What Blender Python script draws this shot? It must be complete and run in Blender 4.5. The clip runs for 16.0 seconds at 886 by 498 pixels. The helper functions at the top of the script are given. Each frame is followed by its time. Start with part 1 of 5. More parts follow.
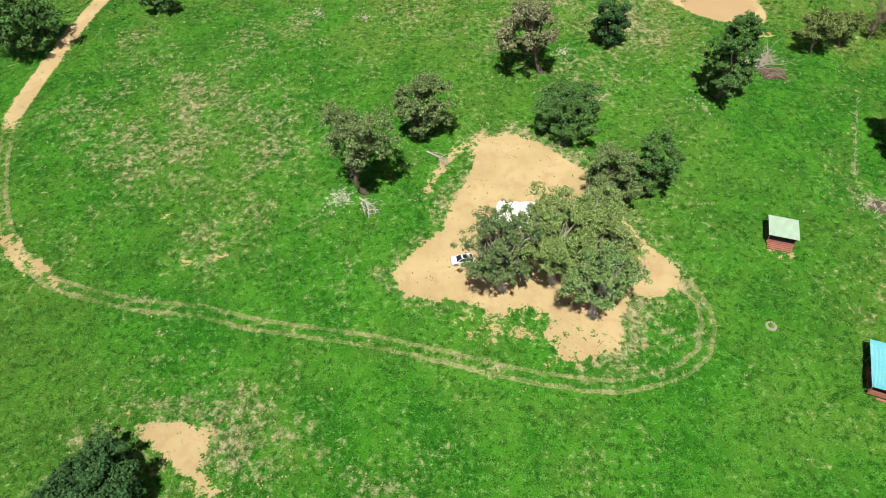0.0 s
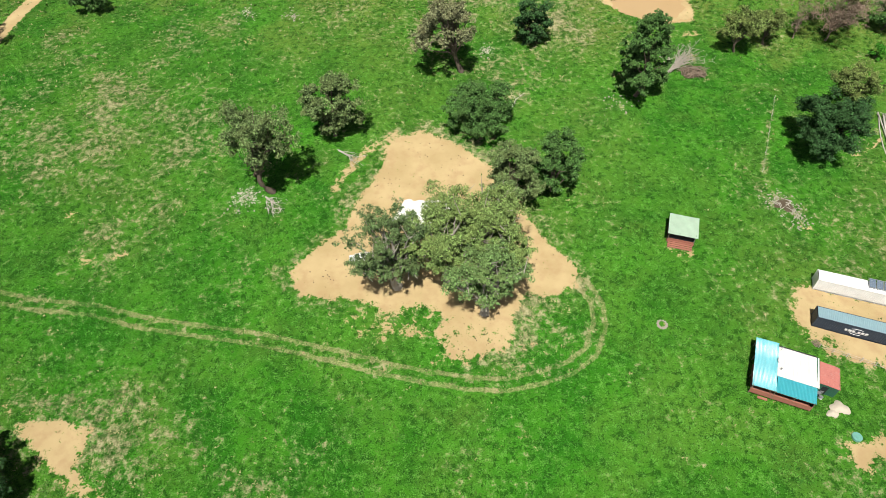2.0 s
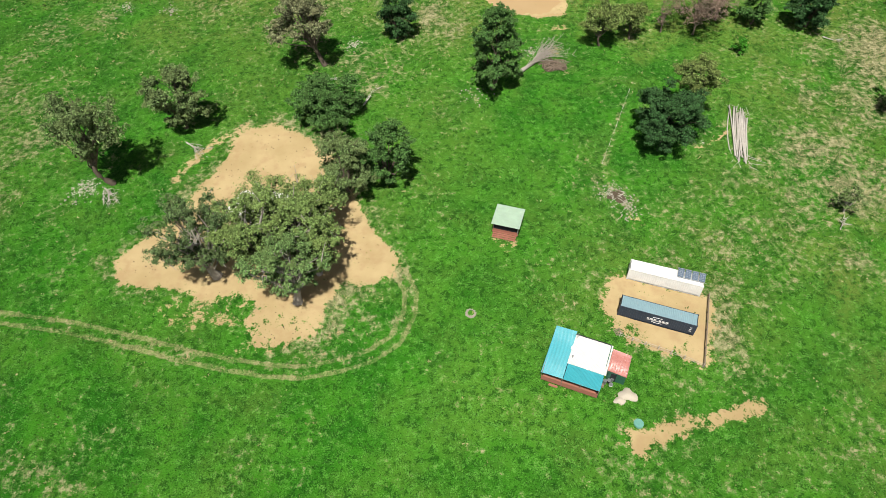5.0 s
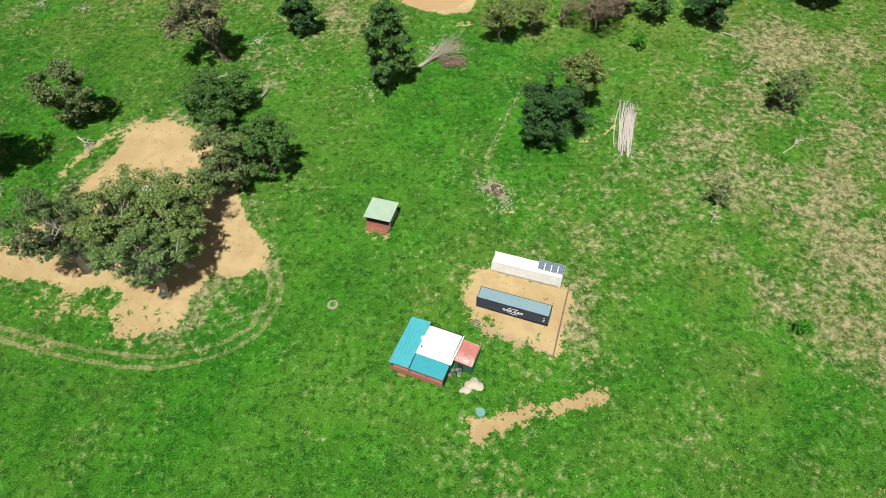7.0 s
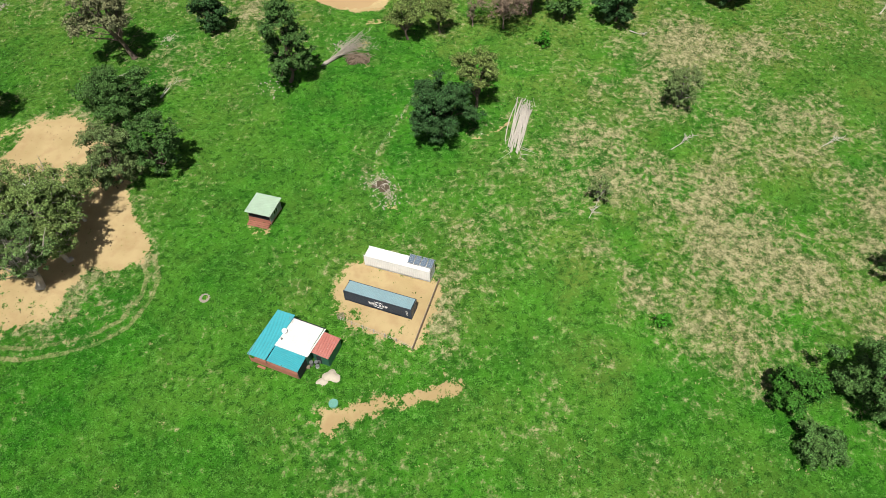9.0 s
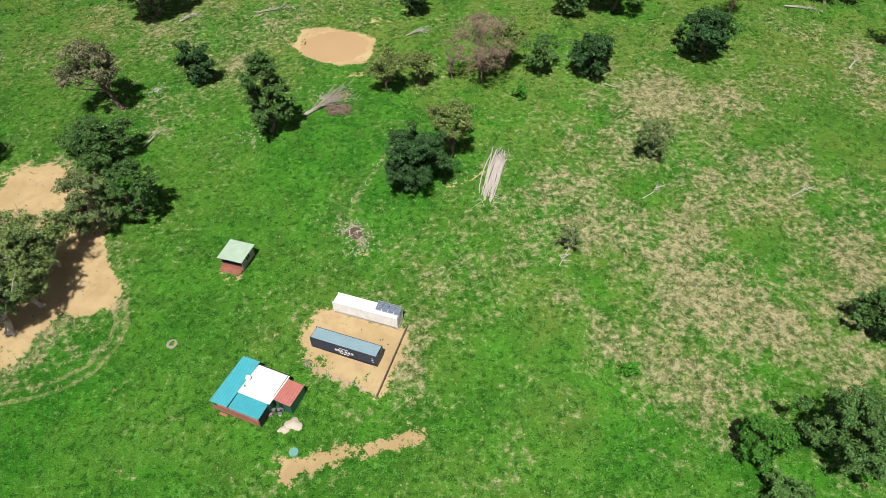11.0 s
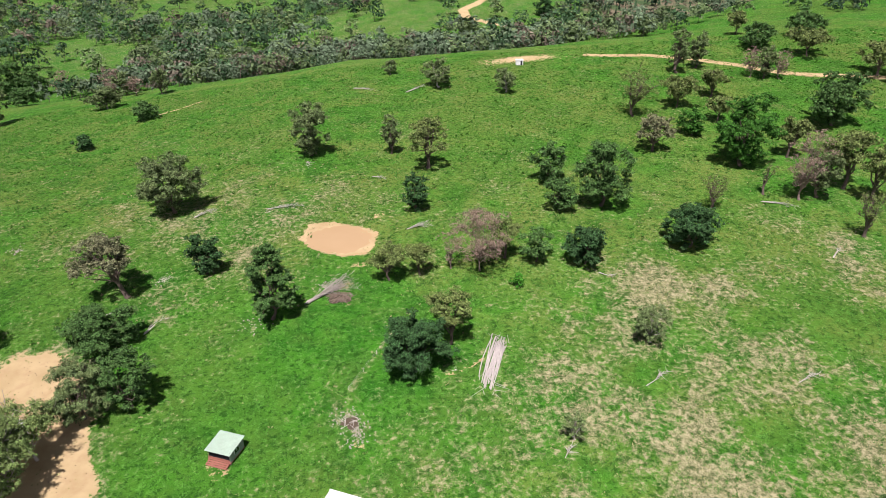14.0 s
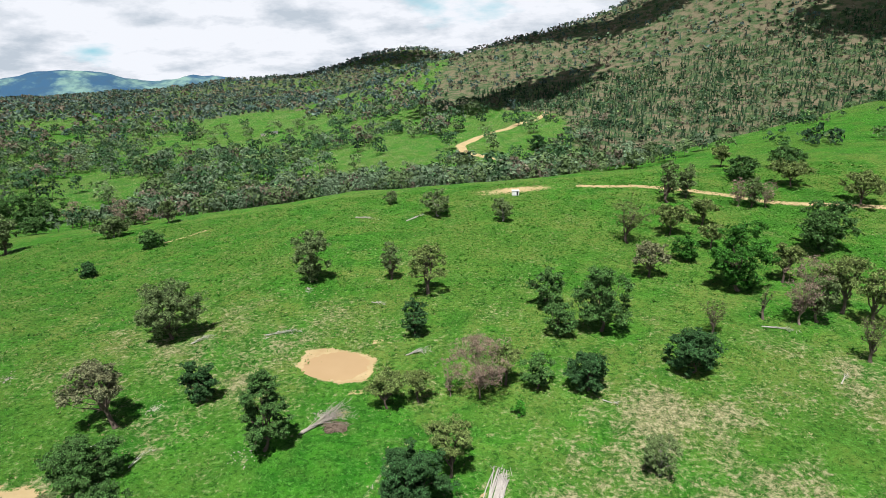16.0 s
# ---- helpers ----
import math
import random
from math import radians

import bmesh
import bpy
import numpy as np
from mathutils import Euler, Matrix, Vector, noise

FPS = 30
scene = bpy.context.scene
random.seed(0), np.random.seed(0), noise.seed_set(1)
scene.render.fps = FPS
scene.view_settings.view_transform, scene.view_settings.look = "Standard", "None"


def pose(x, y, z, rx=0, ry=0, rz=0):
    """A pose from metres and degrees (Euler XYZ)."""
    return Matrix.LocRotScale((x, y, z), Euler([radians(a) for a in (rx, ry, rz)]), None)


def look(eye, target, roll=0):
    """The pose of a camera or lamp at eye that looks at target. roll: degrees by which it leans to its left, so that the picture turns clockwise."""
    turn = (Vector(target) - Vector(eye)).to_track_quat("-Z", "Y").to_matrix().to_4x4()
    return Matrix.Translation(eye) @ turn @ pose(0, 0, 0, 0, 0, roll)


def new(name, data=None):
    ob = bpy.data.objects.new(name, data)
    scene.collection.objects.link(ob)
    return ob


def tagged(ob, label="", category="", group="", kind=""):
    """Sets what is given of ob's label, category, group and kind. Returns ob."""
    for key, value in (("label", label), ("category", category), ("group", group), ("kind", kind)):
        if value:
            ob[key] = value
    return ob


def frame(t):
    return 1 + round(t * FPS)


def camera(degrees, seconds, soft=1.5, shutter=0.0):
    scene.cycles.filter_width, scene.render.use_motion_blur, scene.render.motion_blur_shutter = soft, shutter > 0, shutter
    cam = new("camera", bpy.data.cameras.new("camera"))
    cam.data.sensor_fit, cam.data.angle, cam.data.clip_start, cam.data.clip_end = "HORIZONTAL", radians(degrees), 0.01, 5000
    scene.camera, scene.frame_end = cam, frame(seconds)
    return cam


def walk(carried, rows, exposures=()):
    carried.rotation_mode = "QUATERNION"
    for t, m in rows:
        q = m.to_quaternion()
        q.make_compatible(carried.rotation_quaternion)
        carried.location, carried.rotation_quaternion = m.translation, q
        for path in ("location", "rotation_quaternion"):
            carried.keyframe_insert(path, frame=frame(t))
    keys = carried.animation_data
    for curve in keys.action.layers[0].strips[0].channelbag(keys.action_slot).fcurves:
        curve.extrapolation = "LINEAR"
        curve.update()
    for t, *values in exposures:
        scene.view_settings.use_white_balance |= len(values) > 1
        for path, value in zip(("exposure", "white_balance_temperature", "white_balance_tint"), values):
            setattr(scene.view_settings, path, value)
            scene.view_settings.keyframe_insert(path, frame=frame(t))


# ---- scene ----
cam = camera(70.6, 16.0, soft=0.5)
METRES, EYE, TILT, LEAN, TURN = 103.0, 83.0, -48.0, 0.0, 0.0
ROWS = [
    (0.0, 0.0, 0.0, 0.0, 0.0, 0.0, -0.0),
    (0.5, 0.0391, -0.0004, 0.0006, 0.0, -0.0, 0.03),
    (1.0, 0.0834, -0.0001, 0.0001, -0.01, 0.01, 0.03),
    (1.5, 0.1275, 0.0003, -0.0007, 0.04, 0.01, 0.05),
    (2.0, 0.1762, 0.0005, -0.0031, 0.05, 0.04, 0.06),
    (2.5, 0.2225, 0.0004, -0.0055, 0.04, 0.04, 0.04),
    (3.0, 0.2744, -0.0005, -0.0086, 0.07, 0.08, 0.04),
    (3.5, 0.3232, -0.0021, -0.0105, 0.1, 0.05, 0.06),
    (4.0, 0.3774, -0.0039, -0.0137, 0.13, 0.04, 0.04),
    (6.5, 0.6516, -0.0153, -0.0306, 0.27, 0.06, 0.05),
    (7.0, 0.7119, -0.0188, -0.0337, 0.3, 0.05, 0.05),
    (7.5, 0.7679, -0.022, -0.0364, 0.31, 0.04, 0.03),
    (8.0, 0.8293, -0.0255, -0.0393, 0.32, 0.02, 0.01),
    (8.5, 0.8853, -0.0289, -0.0412, 0.33, -0.02, 0.01),
    (9.5, 0.9585, -0.0345, -0.0422, 0.45, 0.0, -0.1),
    (10.0, 0.9785, -0.0366, -0.0425, 0.55, 0.05, -0.2),
    (10.5, 0.9868, -0.0375, -0.0425, 0.64, 1.5, -0.27),
    (11.0, 0.9873, -0.0376, -0.0425, 0.68, 4.32, -0.29),
    (11.5, 0.987, -0.0374, -0.0428, 0.72, 7.08, -0.26),
    (12.0, 0.9876, -0.037, -0.0433, 0.74, 10.05, -0.25),
    (12.5, 0.9887, -0.0368, -0.0434, 0.78, 12.78, -0.22),
    (13.0, 0.9899, -0.0356, -0.0438, 0.8, 15.75, -0.17),
    (13.5, 0.9905, -0.0347, -0.0446, 0.8, 18.5, -0.16),
    (14.0, 0.9911, -0.0336, -0.0459, 0.81, 21.49, -0.13),
    (14.5, 0.991, -0.0332, -0.0469, 0.82, 24.24, -0.1),
    (15.0, 0.9911, -0.0327, -0.0476, 0.81, 27.26, -0.06),
    (15.5, 0.9909, -0.0326, -0.048, 0.81, 30.02, -0.04),
    (16.0, 0.9909, -0.0321, -0.0485, 0.8, 33.04, 0.01),
]
walk(cam, [(t, pose(0, 0, EYE, TILT, LEAN, TURN) @ pose(METRES * x, METRES * y, METRES * z, 90 + pitch, roll, yaw)) for t, x, y, z, yaw, pitch, roll in ROWS],
     [(0.0, 0.26, 6500, 10), (4.0, 0.17, 6500, 10), (7.0, 0.13, 6500, 10), (8.7, 0.12, 6500, 10), (11.5, 0.13, 6350, 18), (13.5, 0.25, 6200, 27), (14.5, 0.38, 6150, 27), (15.0, 0.42, 6100, 22), (15.5, 0.42, 6100, 17), (16.0, 0.26, 6100, 12)])

# ---- light: a high sun behind the camera, bright cloud towards the horizon ----
SUN_AZ, SUN_EL = 11.0, 63.7
towards_sun = Vector((-math.sin(radians(SUN_AZ)) * math.cos(radians(SUN_EL)), -math.cos(radians(SUN_AZ)) * math.cos(radians(SUN_EL)), math.sin(radians(SUN_EL))))
sun = new("sun", bpy.data.lights.new("sun", "SUN"))
sun.data.energy, sun.data.angle, sun.data.color = 5.0, radians(0.53), (1.0, 0.96, 0.88)
sun.matrix_world = look(towards_sun * 900, (0, 0, 0))

world = bpy.data.worlds.new("world")
scene.world = world
world.use_nodes = True
wn, wl = world.node_tree.nodes, world.node_tree.links
wn.clear()


def wnode(kind, **values):
    n = wn.new(kind)
    for k, v in values.items():
        n.inputs[k].default_value = v
    return n


sky = wn.new("ShaderNodeTexSky")
sky.sky_type, sky.sun_disc = "NISHITA", False
sky.sun_elevation, sky.sun_rotation = radians(SUN_EL), radians(180 + SUN_AZ)
w_co = wn.new("ShaderNodeTexCoord")
w_sep = wn.new("ShaderNodeSeparateXYZ")
wl.new(w_co.outputs["Generated"], w_sep.inputs[0])
w_high = wn.new("ShaderNodeMath")
w_high.operation = "ADD"
w_high.inputs[1].default_value = 0.30
wl.new(w_sep.outputs["Z"], w_high.inputs[0])
w_div = wn.new("ShaderNodeVectorMath")
w_div.operation = "DIVIDE"
w_three = wn.new("ShaderNodeCombineXYZ")
for i in range(3):
    wl.new(w_high.outputs[0], w_three.inputs[i])
w_turn = wn.new("ShaderNodeMapping")
w_turn.inputs["Rotation"].default_value = (0, 0, radians(12))
wl.new(w_co.outputs["Generated"], w_turn.inputs[0])
wl.new(w_turn.outputs[0], w_div.inputs[0])
wl.new(w_three.outputs[0], w_div.inputs[1])
w_noise = wnode("ShaderNodeTexNoise", Scale=0.95, Detail=7.0, Roughness=0.55)
wl.new(w_div.outputs[0], w_noise.inputs["Vector"])
w_shape = wn.new("ShaderNodeValToRGB")
w_shape.color_ramp.elements[0].position, w_shape.color_ramp.elements[1].position = 0.34, 0.41
wl.new(w_noise.outputs["Fac"], w_shape.inputs[0])
w_low = wn.new("ShaderNodeMapRange")
for k, v in (("From Min", 0.20), ("From Max", 0.38), ("To Min", 1.0), ("To Max", 0.06)):
    w_low.inputs[k].default_value = v
wl.new(w_sep.outputs["Z"], w_low.inputs["Value"])
w_noise2 = wnode("ShaderNodeTexNoise", Scale=3.4, Detail=9.0, Roughness=0.58)
wl.new(w_div.outputs[0], w_noise2.inputs["Vector"])
w_grey = wn.new("ShaderNodeValToRGB")
w_grey.color_ramp.elements[0].position, w_grey.color_ramp.elements[0].color = 0.35, (0.60, 0.655, 0.69, 1)
w_grey.color_ramp.elements[1].position, w_grey.color_ramp.elements[1].color = 0.54, (1.0, 1.0, 0.99, 1)
wl.new(w_noise2.outputs["Fac"], w_grey.inputs[0])
w_bg = wnode("ShaderNodeBackground", Strength=0.016)
wl.new(sky.outputs[0], w_bg.inputs["Color"])
w_bgc = wnode("ShaderNodeBackground", Strength=0.78)
w_thin = wn.new("ShaderNodeMix")
w_thin.data_type = "RGBA"
w_thin.inputs[6].default_value = (0.42, 0.74, 0.80, 1)
wl.new(w_shape.outputs["Color"], w_thin.inputs[0])
wl.new(w_grey.outputs[0], w_thin.inputs[7])
wl.new(w_thin.outputs[2], w_bgc.inputs["Color"])
w_mix = wn.new("ShaderNodeMixShader")
wl.new(w_low.outputs[0], w_mix.inputs[0])
wl.new(w_bg.outputs[0], w_mix.inputs[1])
wl.new(w_bgc.outputs[0], w_mix.inputs[2])
w_out = wn.new("ShaderNodeOutputWorld")
wl.new(w_mix.outputs[0], w_out.inputs["Surface"])

# ---- materials ----
class Nodes:
    """Small helper to lay out a material's nodes."""

    def __init__(self, name, rough=0.8, metal=0.0, spec=0.3, soft=0.0):
        self.m = bpy.data.materials.new(name)
        self.m.use_nodes = True
        self.t = self.m.node_tree
        self.b = self.t.nodes["Principled BSDF"]
        self.b.inputs["Roughness"].default_value = rough
        self.b.inputs["Metallic"].default_value = metal
        self.b.inputs["Specular IOR Level"].default_value = spec
        self.b.inputs["Diffuse Roughness"].default_value = soft
        self.co = self.t.nodes.new("ShaderNodeTexCoord").outputs["Object"]

    def put(self, value, socket):
        if isinstance(value, (int, float)):
            socket.default_value = value
        elif isinstance(value, tuple):
            socket.default_value = (*value, 1.0) if len(value) == 3 and len(socket.default_value) == 4 else value
        else:
            self.t.links.new(value, socket)

    def noise(self, scale, detail=4.0, rough=0.55, stretch=None):
        n = self.t.nodes.new("ShaderNodeTexNoise")
        n.inputs["Scale"].default_value, n.inputs["Detail"].default_value, n.inputs["Roughness"].default_value = scale, detail, rough
        co = self.co
        if stretch:
            mp = self.t.nodes.new("ShaderNodeMapping")
            mp.inputs["Scale"].default_value = stretch
            self.t.links.new(co, mp.inputs[0])
            co = mp.outputs[0]
        self.t.links.new(co, n.inputs["Vector"])
        return n.outputs["Fac"]

    def step(self, value, lo, hi, a=0.0, b=1.0):
        n = self.t.nodes.new("ShaderNodeMapRange")
        n.interpolation_type = "SMOOTHSTEP"
        self.put(value, n.inputs["Value"])
        for k, v in (("From Min", lo), ("From Max", hi), ("To Min", a), ("To Max", b)):
            self.put(v, n.inputs[k])
        return n.outputs[0]

    def calc(self, op, a, b=0.0):
        n = self.t.nodes.new("ShaderNodeMath")
        n.operation = op
        self.put(a, n.inputs[0])
        self.put(b, n.inputs[1])
        return n.outputs[0]

    def mix(self, fac, a, b):
        n = self.t.nodes.new("ShaderNodeMix")
        n.data_type = "RGBA"
        self.put(fac, n.inputs[0])
        self.put(a, n.inputs[6])
        self.put(b, n.inputs[7])
        return n.outputs[2]

    def attr(self, name, colour=False):
        n = self.t.nodes.new("ShaderNodeAttribute")
        n.attribute_name = name
        return n.outputs["Color" if colour else "Fac"]

    def island(self):
        return self.t.nodes.new("ShaderNodeNewGeometry").outputs["Random Per Island"]

    def chance(self):
        return self.t.nodes.new("ShaderNodeObjectInfo").outputs["Random"]

    def done(self, colour, bump=None, strength=0.5, distance=0.05):
        self.put(colour, self.b.inputs["Base Color"])
        if bump is not None:
            n = self.t.nodes.new("ShaderNodeBump")
            n.inputs["Distance"].default_value = distance
            self.put(strength, n.inputs["Strength"])
            self.t.links.new(bump, n.inputs["Height"])
            self.t.links.new(n.outputs[0], self.b.inputs["Normal"])
        return self.m


def shade(c, k):
    return tuple(min(1.0, v * k) for v in c)


def painted(name, c, rough=0.5, metal=0.0, spec=0.4, size=1.5, wear=None, amount=0.35):
    """Paint, metal or timber with blotches at two scales and some wear."""
    n = Nodes(name, rough, metal, spec)
    col = n.mix(n.noise(size, 5), shade(c, 0.8), shade(c, 1.15))
    col = n.mix(n.step(n.noise(size * 9, 4), 0.5, 0.75, 0.0, 0.4), col, shade(c, 0.72))
    if wear:
        col = n.mix(n.step(n.noise(size * 2.7, 6, 0.7), 0.56, 0.72, 0.0, amount), col, wear)
    return n.done(col, n.noise(size * 12, 3), 0.15, 0.01)


def leafy(name, c, spread=0.58):
    n = Nodes(name, 0.6, 0.0, 0.10, 1.0)
    r = n.island()
    col = n.mix(n.calc("POWER", r, 1.6), shade(c, 0.9 - spread), shade(c, 1.5 + spread))
    col = n.mix(n.step(n.noise(0.45, 3), 0.35, 0.7, 0.0, 0.5), col, shade((c[0] * 1.25, c[1] * 1.05, c[2]), 1.1))
    return n.done(col)


def barky(name, c):
    n = Nodes(name, 0.9, 0.0, 0.15)
    f = n.noise(2.2, 6, 0.65, (1, 1, 0.25))
    return n.done(n.mix(f, shade(c, 0.5), shade(c, 1.4)), f, 0.6, 0.04)


LEAF = {
    "olive": leafy("leaves_olive", (0.150, 0.212, 0.062)),
    "grey": leafy("leaves_grey_green", (0.132, 0.198, 0.072)),
    "dark": leafy("leaves_dark_green", (0.072, 0.162, 0.042)),
    "bright": leafy("leaves_fresh_green", (0.048, 0.165, 0.022)),
    "fresh": leafy("leaves_gum_fresh", (0.135, 0.228, 0.076)),
    "deep": leafy("leaves_gum_deep", (0.100, 0.160, 0.060)),
    "dense": leafy("leaves_deep_green", (0.042, 0.108, 0.034)),
    "gum": leafy("leaves_gum_green", (0.165, 0.250, 0.076)),
    "bush": leafy("leaves_vivid_green", (0.050, 0.210, 0.018)),
    "brown": leafy("leaves_brownish_olive", (0.185, 0.205, 0.105)),
    "bare": leafy("leaves_dry_brown", (0.240, 0.185, 0.140)),
}
BARK = barky("bark_dark", (0.14, 0.11, 0.085))
BARK_PALE = barky("bark_pale", (0.42, 0.38, 0.33))
BARK_RED = barky("bark_reddish", (0.28, 0.215, 0.170))
DEADWOOD = barky("dead_wood", (0.52, 0.48, 0.43))


def wood_leaves():
    """Leaves of the far woods: each tree brings its own tint."""
    n = Nodes("leaves_far_woods", 0.7, 0.0, 0.2, 1.0)
    col = n.mix(n.calc("POWER", n.island(), 1.5), (0.75, 0.75, 0.75), (1.60, 1.60, 1.60))
    k = n.t.nodes.new("ShaderNodeMix")
    k.data_type, k.blend_type = "RGBA", "MULTIPLY"
    k.inputs[0].default_value = 1.0
    n.put(n.attr("tint", True), k.inputs[6])
    n.put(col, k.inputs[7])
    return n.done(k.outputs[2])


def ground_material():
    n = Nodes("pasture_ground", 0.92, 0.0, 0.1, 1.0)
    dirt, dry, pale, woods = n.attr("dirt"), n.attr("dry"), n.attr("pale"), n.attr("woods")
    grain, blade, fine, mid, lump, big, huge = n.noise(9.0, 4, 0.7), n.noise(5.2, 5, 0.75), n.noise(3.4, 5, 0.65), n.noise(1.0, 5, 0.6), n.noise(0.42, 4, 0.6), n.noise(0.13, 4, 0.55), n.noise(0.03, 3)

    def sway(f, k):
        return n.calc("MULTIPLY", n.calc("SUBTRACT", f, 0.5), k)

    ragged = n.noise(0.8, 8, 0.78)
    green = n.mix(n.step(big, 0.36, 0.62), (0.016, 0.130, 0.006), (0.044, 0.216, 0.011))
    hay = n.attr("hay")
    green = n.mix(n.calc("MULTIPLY", hay, n.step(huge, 0.42, 0.62, 0.15, 0.60)), green, (0.150, 0.215, 0.040))
    green = n.mix(n.calc("MULTIPLY", hay, n.step(n.noise(0.07, 5, 0.65), 0.46, 0.64, 0.0, 0.62)), green, (0.185, 0.225, 0.050))
    green = n.mix(n.step(n.noise(0.012, 4, 0.6), 0.46, 0.62, 0.0, 0.45), green, (0.105, 0.172, 0.028))
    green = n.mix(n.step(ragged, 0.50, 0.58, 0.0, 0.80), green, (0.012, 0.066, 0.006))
    green = n.mix(n.step(n.calc("ADD", mid, sway(blade, 1.6)), 0.58, 0.68, 0.0, 0.75), green, (0.125, 0.340, 0.050))
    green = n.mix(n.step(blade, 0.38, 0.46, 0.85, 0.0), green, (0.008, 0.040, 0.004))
    straw = n.mix(n.step(n.calc("ADD", ragged, sway(fine, 0.5)), 0.36, 0.60), (0.420, 0.385, 0.220), (0.150, 0.165, 0.070))
    # shade between the straw tussocks, painted in as dark green gaps
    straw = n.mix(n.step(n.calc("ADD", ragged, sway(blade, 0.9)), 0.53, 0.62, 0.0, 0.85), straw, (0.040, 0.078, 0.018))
    worn = n.attr("lane")
    worn = n.calc("MULTIPLY", n.step(n.calc("ABSOLUTE", n.calc("SUBTRACT", worn, 1.0)), 0.25, 0.75, 1.0, 0.0), n.step(big, 0.36, 0.60, 0.10, 0.30))
    dryness = n.calc("ADD", n.calc("ADD", dry, worn), n.calc("ADD", sway(mid, 1.8), n.calc("ADD", sway(fine, 1.5), sway(lump, 1.4))))
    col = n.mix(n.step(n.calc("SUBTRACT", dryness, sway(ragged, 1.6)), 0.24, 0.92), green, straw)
    soil = n.mix(n.step(big, 0.3, 0.7), (0.425, 0.325, 0.165), (0.505, 0.395, 0.215))
    soil = n.mix(n.step(lump, 0.45, 0.7, 0.0, 0.5), soil, (0.39, 0.265, 0.140))
    soil = n.mix(n.step(fine, 0.58, 0.72, 0.0, 0.25), soil, (0.38, 0.265, 0.150))
    soil = n.mix(n.step(mid, 0.66, 0.74, 0.0, 0.5), soil, (0.27, 0.195, 0.11))
    lane, road = n.attr("lane"), n.attr("road")
    rut = n.step(n.calc("ABSOLUTE", n.calc("SUBTRACT", lane, 1.0)), 0.22, 0.70, 1.0, 0.0)
    wheel = n.calc("MULTIPLY", n.step(n.calc("ADD", rut, n.calc("ADD", sway(mid, 1.3), n.calc("ADD", sway(fine, 0.8), sway(big, 1.6)))), 0.45, 1.25), 0.55)
    col = n.mix(wheel, col, n.mix(n.step(blade, 0.40, 0.58), (0.190, 0.200, 0.080), (0.440, 0.390, 0.200)))
    dirt = n.calc("MAXIMUM", dirt, n.calc("MAXIMUM", n.calc("MULTIPLY", rut, 0.12), n.step(road, 1.1, 3.4, 0.95, 0.0)))
    bare = n.calc("ADD", dirt, n.calc("ADD", sway(lump, 1.2), n.calc("ADD", sway(mid, 1.1), sway(fine, 1.0))))
    col = n.mix(n.step(bare, 0.40, 0.60), col, soil)
    stone = n.mix(n.step(fine, 0.4, 0.6), (0.30, 0.26, 0.22), (0.52, 0.47, 0.42))
    stony = n.calc("ADD", pale, n.calc("ADD", sway(fine, 1.6), sway(mid, 1.2)))
    col = n.mix(n.step(stony, 0.5, 0.72), col, stone)
    litter = n.mix(n.step(n.noise(0.05, 4, 0.6), 0.40, 0.60), (0.062, 0.110, 0.042), (0.185, 0.160, 0.100))
    col = n.mix(n.step(n.calc("ADD", woods, sway(n.noise(0.02, 4), 1.2)), 0.4, 0.75), col, litter)
    high = n.calc("ADD", n.calc("SUBTRACT", n.calc("MULTIPLY", fine, 0.5), n.calc("MULTIPLY", ragged, 0.9)), n.calc("ADD", n.calc("MULTIPLY", mid, 1.0), n.calc("MULTIPLY", lump, 1.2)))
    return n.done(col, high, n.step(bare, 0.35, 0.6, 1.0, 0.10), 0.65)


# blue is distance haze in the colour; pale green stands for sunlit pasture
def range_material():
    n = Nodes("haze_blue_ranges", 1.0, 0.0, 0.0)
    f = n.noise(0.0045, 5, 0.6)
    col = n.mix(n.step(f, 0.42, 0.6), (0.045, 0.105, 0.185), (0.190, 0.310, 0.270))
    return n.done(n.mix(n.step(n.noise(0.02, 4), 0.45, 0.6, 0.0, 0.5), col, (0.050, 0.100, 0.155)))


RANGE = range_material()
GROUND = ground_material()
WOODS = wood_leaves()


def grassy(name, a, b):
    n = Nodes(name, 0.8, 0.0, 0.15, 1.0)
    clump = n.step(n.noise(1.5, 4, 0.65), 0.40, 0.60)
    col = n.mix(n.calc("ADD", n.calc("MULTIPLY", n.island(), 0.45), n.calc("MULTIPLY", clump, 0.55)), a, b)
    col = n.mix(n.step(n.noise(0.13, 3), 0.4, 0.68, 0.0, 0.4), col, (0.120, 0.215, 0.030))
    return n.done(col)


GRASS = grassy("grass_tufts", (0.011, 0.078, 0.005), (0.080, 0.310, 0.022))
WEED = grassy("broad_weeds", (0.010, 0.060, 0.006), (0.072, 0.240, 0.025))
STRAW = grassy("dry_tussocks", (0.13, 0.145, 0.045), (0.46, 0.420, 0.215))
STONE = painted("field_stone", (0.36, 0.315, 0.27), 0.9, 0, 0.2, 2.0)
TEAL = painted("roof_sheet_teal", (0.060, 0.400, 0.470), 0.30, 0.0, 1.0, 0.6, (0.16, 0.42, 0.44), 0.4)
WHITE_ROOF = painted("roof_sheet_white", (0.82, 0.80, 0.76), 0.4, 0.0, 0.5, 0.6, (0.66, 0.62, 0.56), 0.3)
RED_ROOF = painted("roof_sheet_red", (0.47, 0.17, 0.14), 0.24, 0.0, 1.0, 0.7, (0.60, 0.46, 0.42), 0.7)
SAGE_ROOF = painted("roof_sheet_sage", (0.46, 0.60, 0.47), 0.42, 0.1, 0.5, 0.6, (0.58, 0.66, 0.58), 0.4)
